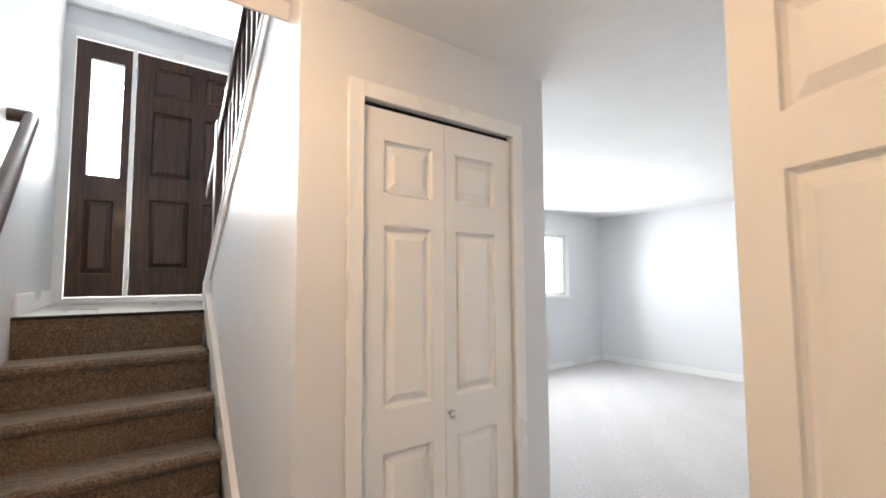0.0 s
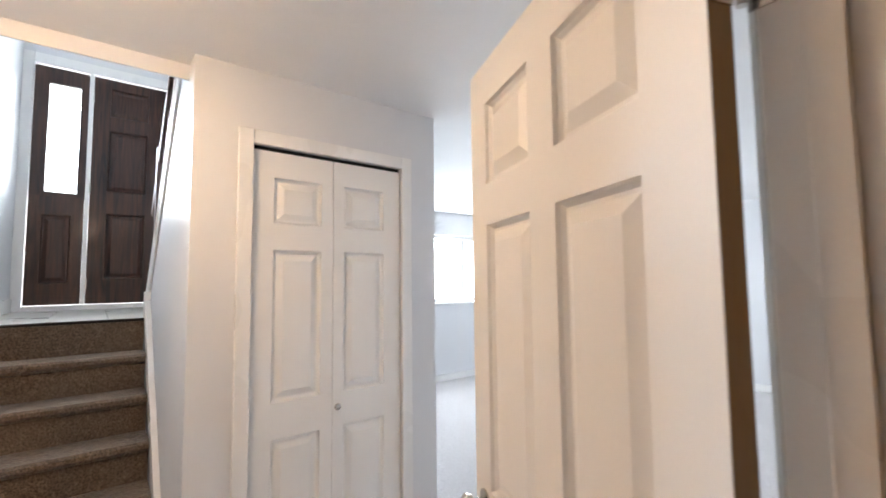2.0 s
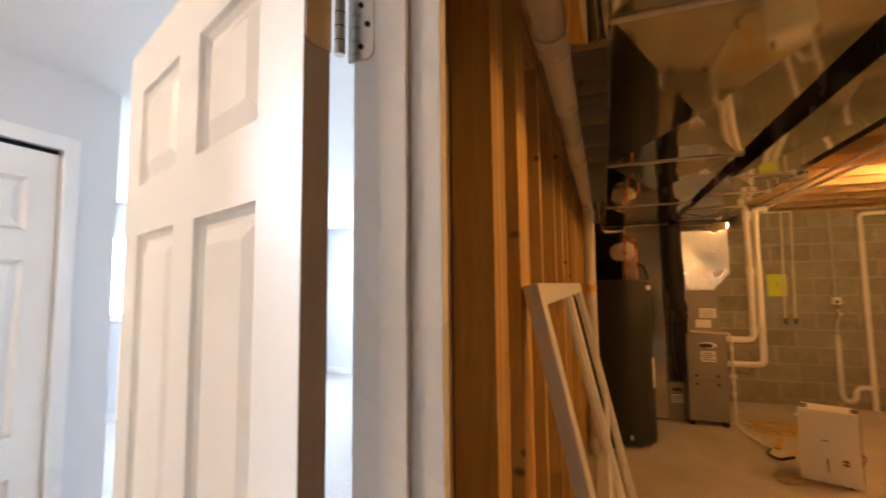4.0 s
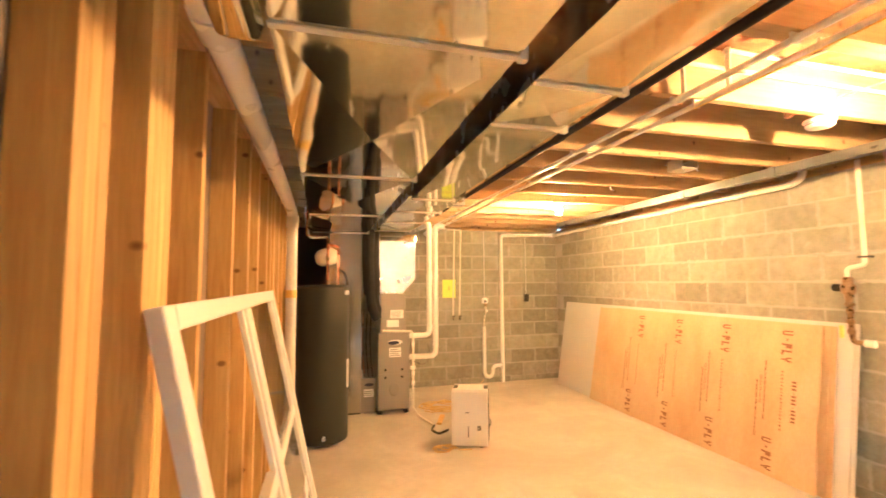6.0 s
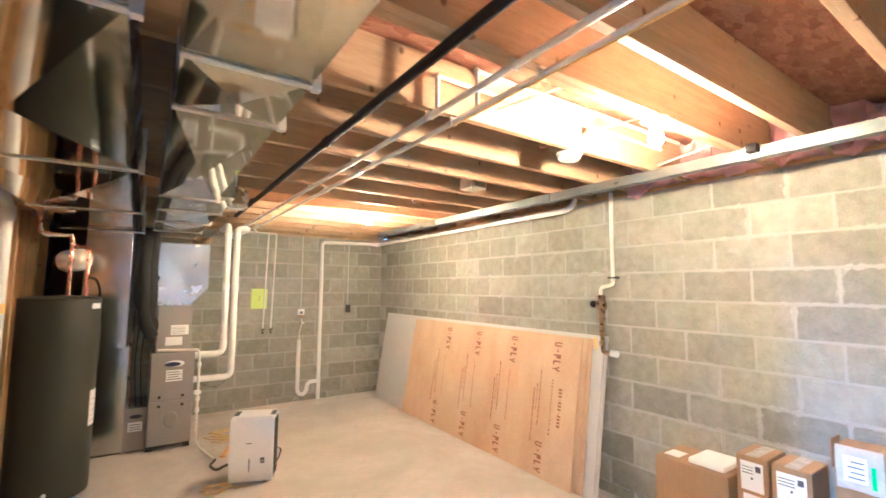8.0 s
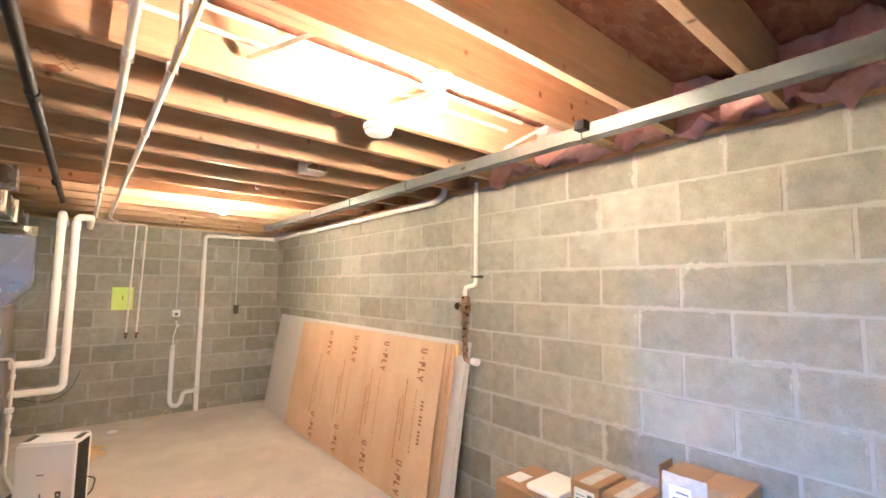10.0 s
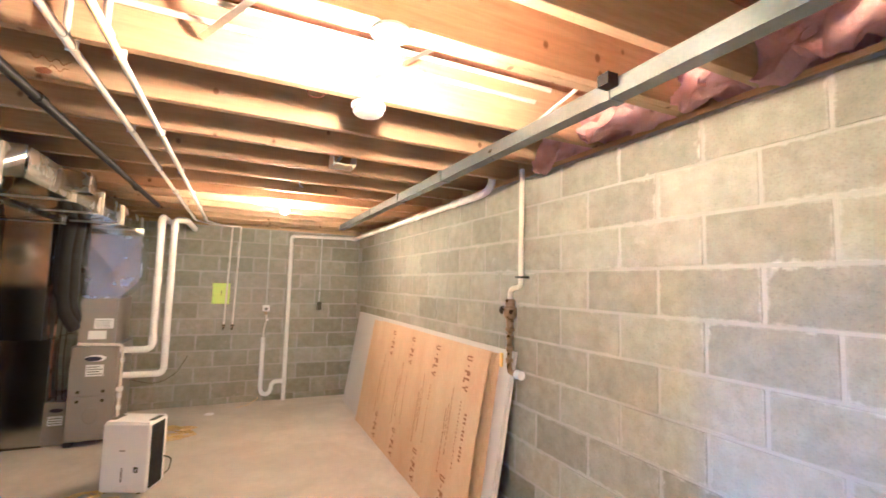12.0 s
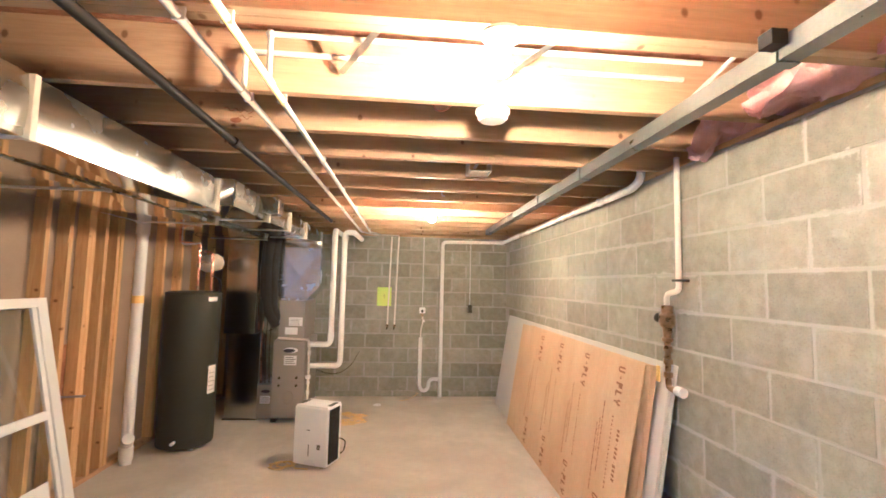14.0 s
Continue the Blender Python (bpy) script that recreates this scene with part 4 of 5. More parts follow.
for px in (1.555, 1.745):
    for pz, pp in ((0.50, upp), (0.415, low)):
        part("latch", rod(B(), (px, 5.464, pz), (px, 5.452, pz), 0.014, 12), "black", pp)
part("embossing", lathe(B(), [(0.06, 0), (0.052, 0.005)], seg=20, m=Matrix.Translation((1.66, 5.4635, 0.28)) @ Matrix.Rotation(radians(90), 4, "X") @ Matrix.Diagonal((1, 1.3, 1, 1))), "cabinet", low)
RB = thing("filter_cabinet", "low grey return air cabinet beside the furnace", "air filter cabinet", (1.38, 5.8, 0))
part("body", box(B(), 1.288, 5.57, 0.012, 1.466, 6.1, 0.40, 0.005), "cabinet", RB)
part("badge", lathe(B(), [(0.04, 0), (0.04, 0.004)], seg=20, m=Matrix.Translation((1.385, 5.569, 0.325)) @ Matrix.Rotation(radians(90), 4, "X") @ Matrix.Diagonal((1.3, 0.45, 1, 1))), "blue_ink", RB)
part("label_plate", box(B(), 1.325, 5.566, 0.19, 1.435, 5.569, 0.275), "paper", RB)
for k in range(3):
    part("text_bar", box(B(), 1.335, 5.5645, 0.205 + k * 0.022, 1.425, 5.5655, 0.212 + k * 0.022), "ink", RB)
CO = thing("coil_cabinet", "grey evaporator coil cabinet on top of the furnace", "coil cabinet", (1.65, 5.8, 0.915))
part("body", box(B(), 1.505, 5.52, 0.916, 1.795, 6.1, 1.36, 0.005), "cabinet", CO)
for a, b, c, d in ((1.62, 1.075, 1.77, 1.17), (1.58, 0.975, 1.72, 1.055)):
    part("label_plate", box(B(), a, 5.517, b, c, 5.5195, d), "paper", CO)
for k in range(5):
    part("text_bar", box(B(), 1.632, 5.5155, 1.088 + k * 0.015, 1.745, 5.5165, 1.092 + k * 0.015), "ink", CO)
PL = thing("plenum", "creased sheet steel plenum above the coil, tinted with reflected daylight", "plenum", (1.68, 5.8, 1.36))
pb = B()
front = [(1.505, 1.362), (1.775, 1.362), (1.93, 1.53), (1.93, 1.98), (1.437, 1.98), (1.437, 1.44)]
prism(pb, front, "y", 5.60, 6.08)
near = min(pb.faces, key=lambda f: f.calc_center_median().y)
hub = bmesh.ops.poke(pb, faces=[near])["verts"][0]
hub.co += Vector((0.03, 0.014, -0.06))
part("body", pb, "duct2", PL)
part("collar", box(B(), 1.43, 5.595, 1.981, 1.94, 6.09, ZD + 0.015, 0.004), "duct", PL)
LS = thing("line_set", "black foam-wrapped refrigerant line bundle", "insulated pipe", (1.40, 5.5, 1.05))
for k, (dx, r) in enumerate(((0, 0.062), (0.06, 0.048), (-0.05, 0.042))):
    part("sleeve", tube(B(), [(1.385 + dx, 5.50 + 0.02 * k, 2.10), (1.375 + dx, 5.48, 1.75), (1.39 + dx, 5.47, 1.42), (1.40 + dx * 0.6, 5.49, 1.22 + 0.06 * k), (1.47 + dx * 0.3, 5.56, 1.08 + 0.06 * k)], r, 12, 0.08), "foam", LS, "", True)
gm = thing("gas_valve", "small black control knob on the plenum edge", "valve", (1.46, 5.58, 1.62))
part("body", lathe(B(), [(0.02, 0), (0.03, 0.01), (0.03, 0.045), (0.02, 0.055)], seg=16, m=Matrix.Translation((1.475, 5.597, 1.63)) @ Matrix.Rotation(radians(90), 4, "X")), "black", gm, "", True)
part("cable", tube(B(), [(1.475, 5.57, 1.66), (1.44, 5.55, 1.80), (1.42, 5.56, 1.93)], 0.004, 6, 0.05), "black", gm)
for k in range(3):
    x = 1.31 + 0.045 * k
    solo("control_wire", tube(B(), [(x, 5.62, 2.03), (x + 0.012, 5.58, 1.3), (x - 0.01, 5.6, 0.8), (x + 0.02, 5.56, 0.42)], 0.005, 6, 0.1), "iron" if k else "copper", "thin pipe between return duct and furnace", "pipe", True)

# furnace vents and condensate
for n, pts, r in (("vent_pipe", [(1.836, 5.56, 0.862), (2.093, 5.56, 0.862), (2.093, 5.56, 2.20), (2.093, 6.633, 2.215)], 0.031), ("vent_pipe", [(1.836, 5.66, 0.60), (2.195, 5.66, 0.60), (2.195, 5.66, 2.19), (2.30, 5.66, 2.19), (2.30, 6.633, 2.20)], 0.031)):
    v = thing(n, "white PVC furnace vent pipe", "pipe", pts[0], "furnace vent pipes")
    part("pipe", tube(B(), pts, r, 16, 0.07), "pvc", v, "", True)
    for q in (0.95, 1.55, 2.1):
        part("coupling", rod(B(), (pts[1][0], pts[1][1], q - 0.035), (pts[1][0], pts[1][1], q + 0.035), r + 0.004, 16), "pvc", v, "", True)
CD = thing("condensate_line", "thin cream condensate pipe beside the furnace", "pipe", (1.87, 5.5, 0))
part("pipe", tube(B(), [(1.52, 5.47, 0.94), (1.86, 5.46, 0.925), (1.875, 5.46, 0.86), (1.875, 5.46, 0.06), (1.90, 5.30, 0.016), (1.98, 4.93, 0.016)], 0.0125, 10, 0.02), "cpvc", CD, "", True)
for z in (0.45, 0.34, 0.78):
    part("fitting", rod(B(), (1.875, 5.46, z - 0.02), (1.875, 5.46, z + 0.02), 0.019, 12), "pvc", CD, "", True)
part("trap", box(B(), 1.845, 5.44, 0.49, 1.90, 5.48, 0.53, 0.006), "pvc", CD)

# ---------------------------------------------------------------- water heater
hx, hy = 0.865, 4.845
WH = thing("water_heater", "tall charcoal grey electric water heater tank", "water heater", (hx, hy, 0))
part("tank", lathe(B(), [(0.225, 0.02), (0.243, 0.03), (0.246, 0.06), (0.246, 1.43), (0.24, 1.455), (0.22, 1.465), (0.0, 1.475)], (hx, hy, 0), 48), "tank", WH, "", True)
part("top_rim", lathe(B(), [(0.243, 1.435), (0.249, 1.437), (0.249, 1.452), (0.243, 1.456)], (hx, hy, 0), 48), "tank", WH, "", True)
for a in (40, 160, 280):
    part("foot", rod(B(), (hx + 0.2 * math.cos(radians(a - 90)), hy + 0.2 * math.sin(radians(a - 90)), 0), (hx + 0.2 * math.cos(radians(a - 90)), hy + 0.2 * math.sin(radians(a - 90)), 0.024), 0.02, 10), "white", WH)


def wrap(r, a0, a1, z0, z1, n=8):
    bm = B()
    vs = []
    for k in range(n + 1):
        a = radians(a0 + (a1 - a0) * k / n)
        vs.append([bm.verts.new((hx + q * math.cos(a), hy + q * math.sin(a), z)) for q, z in ((r, z0), (r, z1), (r - 0.004, z1), (r - 0.004, z0))])
    for p, q in zip(vs, vs[1:]):
        for i in range(4):
            bm.faces.new((p[i], p[(i + 1) % 4], q[(i + 1) % 4], q[i]))
    return bm


part("brand_plate", wrap(0.2485, -36, -12, 1.375, 1.415), "white", WH)
part("energy_label", wrap(0.2485, -26, -2, 0.50, 0.76), "paper", WH)
for k in range(5):
    part("text_bar", wrap(0.2495, -24, -7 - 3 * (k % 2), 0.53 + k * 0.04, 0.535 + k * 0.04, 4), "channel", WH)
part("element_cover", wrap(0.2515, -12, 8, 0.95, 1.25), "tank", WH)
part("drain_valve", rod(B(), (hx + 0.02, hy - 0.24, 0.10), (hx + 0.02, hy - 0.30, 0.10), 0.014, 10), "white", WH)
HC = thing("hot_water_pipes", "copper and cream water pipes above the heater", "pipe", (hx, hy, 1.47))
part("copper_riser", tube(B(), [(hx + 0.04, hy - 0.03, 1.46), (hx + 0.04, hy - 0.03, 1.93), (hx - 0.16, hy - 0.02, 1.95), (hx - 0.16, hy - 0.02, 2.2)], 0.0115, 10, 0.02), "copper", HC, "", True)
part("copper_riser", tube(B(), [(hx + 0.14, hy + 0.03, 1.46), (hx + 0.14, hy + 0.03, 1.85), (hx + 0.04, hy + 0.08, 1.87)], 0.0115, 10, 0.02), "copper", HC, "", True)
part("cold_pipe", tube(B(), [(hx + 0.04, hy - 0.03, 1.935), (hx - 0.13, hy - 0.03, 1.925), (hx - 0.17, hy + 0.02, 2.05), (hx - 0.18, hy + 0.05, 2.24)], 0.011, 8, 0.03), "cpvc", HC, "", True)
part("flexible_line", tube(B(), [(hx + 0.14, hy + 0.04, 1.62), (hx + 0.20, hy + 0.06, 1.60), (hx + 0.23, hy + 0.03, 1.50), (hx + 0.22, hy - 0.02, 1.42)], 0.008, 8, 0.05), "iron", HC, "", True)
for z in (1.50, 1.72, 1.88):
    part("fitting", rod(B(), (hx + 0.04, hy - 0.03, z - 0.018), (hx + 0.04, hy - 0.03, z + 0.018), 0.016, 10), "brass", HC)
ET = thing("expansion_tank", "round cream enamel expansion tank on the water pipe", "expansion tank", (hx + 0.03, hy + 0.27, 1.757))
em = Matrix.Translation((hx + 0.03, hy + 0.27, 1.757)) @ Matrix.Rotation(radians(78), 4, "Y")
part("shell", lathe(B(), [(0.0, -0.12), (0.05, -0.11), (0.085, -0.07), (0.092, 0.0), (0.085, 0.07), (0.05, 0.11), (0.0, 0.12)], seg=28, m=em), "cream", ET, "", True)
part("stem", tube(B(), [(hx + 0.03, hy + 0.20, 1.757), (hx + 0.04, hy - 0.03, 1.757)], 0.012, 10), "brass", ET)

# waste stack along the studs
ST = thing("waste_stack", "white PVC waste pipe with a clean-out at its foot", "pipe", (0.60, 4.39, 0))
part("riser", tube(B(), [(0.60, 4.39, 0.0), (0.60, 4.39, 2.08), (0.595, 4.30, 2.12), (0.585, -2.35, 2.225)], 0.045, 18, 0.09), "pvc", ST, "", True)
for z in (0.09, 2.02):
    part("coupling", rod(B(), (0.60, 4.39, z - 0.05), (0.60, 4.39, z + 0.05), 0.054, 18), "pvc", ST, "", True)
part("cleanout", rod(B(), (0.60, 4.39, 0.16), (0.66, 4.30, 0.23), 0.042, 16), "pvc", ST, "", True)
part("cleanout_plug", rod(B(), (0.66, 4.30, 0.23), (0.672, 4.282, 0.244), 0.047, 8), "pvc", ST)
part("tag", lathe(B(), [(0.0465, 1.365), (0.0465, 1.43)], (0.60, 4.39, 0), 18), "yellow_line", ST, "yellow tape tag")
part("coupling", rod(B(), (0.591, 1.55, 2.165), (0.59, 1.67, 2.163), 0.054, 18), "pvc", ST, "", True)
solo("stub_pipe", tube(B(), [(0.43, 3.82, 0.70), (0.62, 3.80, 0.715)], 0.008, 8), "steel", "short steel pipe stub poking through the studs", "pipe", True)
solo("wall_patch", box(B(), 0.4196, 3.72, 0.62, 0.424, 3.885, 1.08, 0.001), "osb", "strand board patch between two studs", "board")

# ---------------------------------------------------------------- window unit leaning on the studs
LEAN = math.atan2(0.315, 1.43)
wm = Matrix.Translation((0.872, 1.44, 0.0)) @ Matrix.Rotation(-LEAN, 4, "Y")
WU = thing("window_unit", "white vinyl twin window unit leaning on the studs", "window unit", (0.86, 2.4, 0))
W, H, T = 2.02, 1.478, 0.04
for n, q in (("frame_side", (-T, 0.0, 0.0, 0.0, 0.075, H)), ("frame_side", (-T, W - 0.075, 0.0, 0.0, W, H)), ("frame_head", (-T, 0.0755, H - 0.06, 0.0, W - 0.0755, H)), ("frame_sill", (-T, 0.0755, 0.0, 0.0, W - 0.0755, 0.06)), ("mullion", (-T, 0.94, 0.0605, 0.0, 1.05, H - 0.0605))):
    part(n, box(B(), *q, 0.006, wm), "white", WU)
for a, b in ((0.078, 0.937), (1.053, W - 0.078)):
    sash = part("meeting_rail", box(B(), -0.055, a, 0.70, -0.012, b, 0.755, 0.004, wm), "white", WU)
    for lo, hi in ((0.063, 0.699), (0.756, H - 0.063)):
        for y0 in (a, b - 0.032):
            part("sash_stile", box(B(), -0.034, y0, lo, -0.012, y0 + 0.032, hi, 0.002, wm), "white", sash)
        if a > 0.5:
            p = part("pane", box(B(), -0.026, a + 0.033, lo + 0.001, -0.021, b - 0.033, hi - 0.001, 0, wm), "glass", WU)
            p.visible_shadow = False
part("sticker", box(B(), -0.0205, W - 0.36, 0.14, -0.019, W - 0.16, 0.34, 0, wm), "paper", WU)
part("sticker_bar", box(B(), -0.019, W - 0.34, 0.22, -0.0182, W - 0.18, 0.25, 0, wm), "ink", WU)
part("sticker_bar", box(B(), -0.019, W - 0.34, 0.15, -0.0182, W - 0.18, 0.17, 0, wm), "yellow_line", WU)

# ---------------------------------------------------------------- dehumidifier, cords, floor things
DH = thing("dehumidifier", "white portable dehumidifier with a black grille side", "dehumidifier", (2.2, 4.35, 0))
dq = Matrix.Translation((2.005, 4.335, 0.0)) @ Matrix.Rotation(radians(-22), 4, "Z")
part("body", box(B(), 0, 0, 0.012, 0.33, 0.235, 0.50, 0.014, dq), "white", DH)
part("grille", box(B(), 0.322, 0.026, 0.03, 0.334, 0.192, 0.486, 0.004, dq), "foam", DH, "black slotted side grille")
for k in range(12):
    part("slat", box(B(), 0.334, 0.04, 0.06 + k * 0.033, 0.337, 0.18, 0.072 + k * 0.033, 0.0008, dq), "foam", DH)
part("top_rim", box(B(), 0.01, 0.008, 0.4985, 0.322, 0.225, 0.512, 0.005, dq), "white", DH)
part("handle_recess", box(B(), 0.012, 0.05, 0.5125, 0.05, 0.18, 0.5145, 0.0, dq), "black", DH)
part("handle_recess", box(B(), 0.29, 0.05, 0.5125, 0.33, 0.18, 0.5145, 0.0, dq), "black", DH)
part("level_window", box(B(), 0.148, -0.002, 0.09, 0.156, 0.0005, 0.19, 0.0, dq), "ink", DH)
part("display", box(B(), 0.235, -0.002, 0.155, 0.265, 0.0005, 0.195, 0.0, dq), "black", DH)
part("display_mark", box(B(), 0.243, -0.003, 0.165, 0.257, -0.0018, 0.182, 0.0, dq), "steel", DH)
part("name_bar", box(B(), 0.125, -0.002, 0.305, 0.165, 0.0005, 0.311, 0.0, dq), "ink", DH)
for a, b in ((0.03, 0.03), (0.27, 0.03), (0.03, 0.2), (0.27, 0.2)):
    part("foot", rod(B(), dq @ Vector((a, b, 0)), dq @ Vector((a, b, 0.013)), 0.014, 8), "black", DH)


def coil(cx, cy, turns, r0, r1, seed, z=0.008, wob=0.03):
    rnd = random.Random(seed)
    pts = []
    for k in range(int(turns * 14)):
        a = k / 14 * 2 * math.pi
        r = r0 + (r1 - r0) * rnd.random() + 0.02 * math.sin(a * 0.7)
        pts.append((cx + r * math.cos(a) * 1.25 + rnd.uniform(-wob, wob) * 0.3, cy + r * math.sin(a) + rnd.uniform(-wob, wob) * 0.3, z + 0.006 * (k / 14)))
    return pts


solo("extension_cord", tube(B(), coil(2.26, 5.55, 7, 0.10, 0.24, 3), 0.006, 6), "hose", "loose coil of yellow extension cord on the floor", "cord", True)
solo("extension_cord", tube(B(), coil(1.93, 4.30, 3, 0.05, 0.09, 5) + [(2.05, 4.24, 0.008), (2.16, 4.22, 0.008)], 0.005, 6), "hose", "tangle of yellow cord beside the dehumidifier", "cord", True)
solo("drain_hose", tube(B(), [(2.02, 4.50, 0.10), (1.96, 4.62, 0.03), (1.93, 4.80, 0.012), (1.99, 4.93, 0.012)], 0.011, 8, 0.05), "black", "short black drain hose behind the dehumidifier", "hose", True)
solo("power_cable", tube(B(), [(2.39, 4.40, 0.2), (2.44, 4.46, 0.16), (2.42, 4.50, 0.05), (2.36, 4.52, 0.008), (2.25, 4.7, 0.006)], 0.005, 6, 0.05), "black", "black power cable behind the dehumidifier", "cable", True)
solo("power_cable", tube(B(), [(1.92, 5.66, 0.55), (2.1, 5.9, 0.44), (2.25, 6.2, 0.48), (2.32, 6.62, 0.62)], 0.003, 6, 0.2), "iron", "thin grey cable sagging along the end wall", "cable", True)
solo("floor_drain_cap", lathe(B(), [(0.05, 0), (0.05, 0.006), (0.04, 0.012), (0.0, 0.013)], (2.62, 6.2, 0.0), 20), "white", "small white drain cap on the floor", "drain cap", True)
solo("wood_scrap", box(B(), 0, 0, 0, 0.05, 0.30, 0.018, 0.002, pose(2.03, 4.98, 0.001, 0, 0, -22)), "stud", "thin pine offcut on the floor", "offcut")

# ---------------------------------------------------------------- boards leaning on the block wall


def leaning(x_lo, x_hi, h):
    return Matrix.Translation((x_lo, 0, 0.0)) @ Matrix.Rotation(math.asin((x_hi - x_lo) / h), 4, "Y")


gl = leaning(4.195, 4.385, 1.20)
solo("gypsum_sheet", box(B(), 0, 2.60, 0.004, 0.0125, 6.30, 1.20, 0.002, gl), "gypsum", "long grey wallboard sheet leaning on the block wall", "board")
solo("gypsum_sheet", box(B(), 0.0145, 2.58, 0.006, 0.027, 6.20, 1.20, 0.002, gl), "gypsum", "second grey wallboard sheet behind the first", "board")
for k, (y0, y1, dz, x0) in enumerate(((2.69, 5.10, 0.0, 4.182), (2.725, 5.16, 0.0, 4.172))):
    pm = leaning(x0, x0 + 0.172, 1.17)
    solo("underlayment_sheet", box(B(), 0, y0, 0.003, 0.006, y1, 1.17, 0.001, pm), "ply", "brown underlayment plywood sheet behind the front one", "plywood sheet")
UP = thing("underlayment_sheet", "printed brown underlayment plywood sheet leaning in front", "plywood sheet", (4.16, 4.0, 0))
um = leaning(4.156, 4.330, 1.165)
fb = B()
ny, nz = 72, 24


def sheet_bow(i, j):
    """How far the thin sheet stands out: a sag, a curling lower corner, and a few shallow creases."""
    u, w = i / ny, j / nz
    crease = 0.006 * math.exp(-((u - 0.30) / 0.12) ** 2) * math.exp(-((w - 0.72 - 0.10 * math.sin(u * 9)) / 0.05) ** 2)
    ripple = 0.0035 * noise.noise(Vector((u * 7, w * 3, 2.0)))
    return 0.010 * math.sin(math.pi * w) * (1 - u) + 0.014 * max(0.0, 1 - u * 4.8) * (1 - w) + crease + ripple


rows = []
for i in range(ny + 1):
    y = 2.76 + (5.38 - 2.76) * i / ny
    rows.append([])
    for j in range(nz + 1):
        bow = sheet_bow(i, j)
        rows[-1].append([fb.verts.new(um @ Vector((-bow + d, y + 0.05 * (1 - j / nz) * (1 if i == ny else 0), 0.003 + 1.162 * j / nz))) for d in (0.0, -0.005)])
for i in range(ny):
    for j in range(nz):
        for s in (0, 1):
            q = [rows[i][j][s], rows[i + 1][j][s], rows[i + 1][j + 1][s], rows[i][j + 1][s]]
            fb.faces.new(q if s else q[::-1])
for i in range(ny):
    for j in (0, nz):
        fb.faces.new((rows[i][j][0], rows[i + 1][j][0], rows[i + 1][j][1], rows[i][j][1]))
for j in range(nz):
    for i in (0, ny):
        fb.faces.new((rows[i][j][0], rows[i][j + 1][0], rows[i][j + 1][1], rows[i][j][1]))
sheet = part("sheet", fb, "ply", UP, "", True)


def on_sheet(y, z):
    i, j = (y - 2.76) / 2.62 * ny, (z - 0.003) / 1.162 * nz
    bow = sheet_bow(i, j)
    return um @ Vector((-bow - 0.0075, y, z))


def mark(bm, y0, z0, y1, z1):
    bm.faces.new([bm.verts.new(on_sheet(*p)) for p in ((y0, z0), (y1, z0), (y1, z1), (y0, z1))])


def glyphs(bm, y, z_top, size, step, shapes):
    """Upright strokes of a sideways word, read downwards."""
    z = z_top
    for s in shapes:
        for u0, v0, u1, v1 in s:
            mark(bm, y - size * (v1 - 0.5), z - step * 0.85 * u1, y - size * (v0 - 0.5), z - step * 0.85 * u0)
        z -= step


GN = [(0.0, 0.08, 0.72, 0.92)]
GB = [(0.25, 0.4, 0.7, 0.6)]
GC = [(0.0, 0, 0.34, 1), (0.34, 0.4, 0.8, 1)]
GD = [(0.0, 0, 0.34, 1), (0.34, 0, 0.85, 0.22)]
GE = [(0.33, 0, 0.6, 0.5), (0.02, 0.62, 0.3, 1), (0.63, 0.62, 0.9, 1), (0.16, 0.42, 0.45, 0.68), (0.48, 0.42, 0.77, 0.68)]
GU = [(0, 0.15, 0.27, 1), (0.58, 0.15, 0.85, 1), (0.12, 0, 0.73, 0.2)]
rnd = random.Random(11)
for c, y in enumerate((3.0, 3.53, 4.06, 4.60)):
    for zt, dy in ((1.11, 0.0), (0.28, 0.12)):
        bm = B()
        glyphs(bm, y + dy, zt, 0.08, 0.05, (GU, GB, GC, GD, GE))
        part("lettering", bm, "brown_ink", sheet, "large dark brown printed word")
    bm = B()
    z = 0.80
    while z > 0.36:
        w = rnd.uniform(0.006, 0.016)
        mark(bm, y + 0.015, z - w, y + 0.03, z)
        z -= w + 0.014
    part("lettering", bm, "brown_ink", sheet, "line of small brown print")
    for dy, z0, z1, wd in ((0.15, 0.40, 0.86, 0.011), (0.185, 0.52, 0.74, 0.008), (0.215, 0.30, 0.70, 0.012)):
        bm = B()
        z = z1
        while z > z0:
            w = rnd.uniform(0.02, 0.05)
            mark(bm, y + dy, z - w, y + dy + wd, z)
            z -= w + 0.008
        part("lettering", bm, "brown_ink", sheet, "line of small brown print")
bm = B()
glyphs(bm, 2.93, 0.74, 0.042, 0.026, (GN, GN, GN, GB, GN, GN, GN, GB, GN, GN, GN, GN))
part("lettering", bm, "brown_ink", sheet, "row of dark brown printed digits")

# ---------------------------------------------------------------- pipes and fittings on the block walls
WP = thing("water_inlet", "aged brass water valve assembly on the block wall", "water valve", (4.36, 2.6, 1.0))
px = 4.372
part("cream_riser", tube(B(), [(px, 2.505, 2.30), (px, 2.505, 1.585), (px, 2.615, 1.565), (px, 2.615, 1.50)], 0.015, 12, 0.03), "cpvc", WP, "", True)
part("clamp", box(B(), px - 0.022, 2.475, 1.632, XB - 0.001, 2.535, 1.645, 0.002), "black", WP)
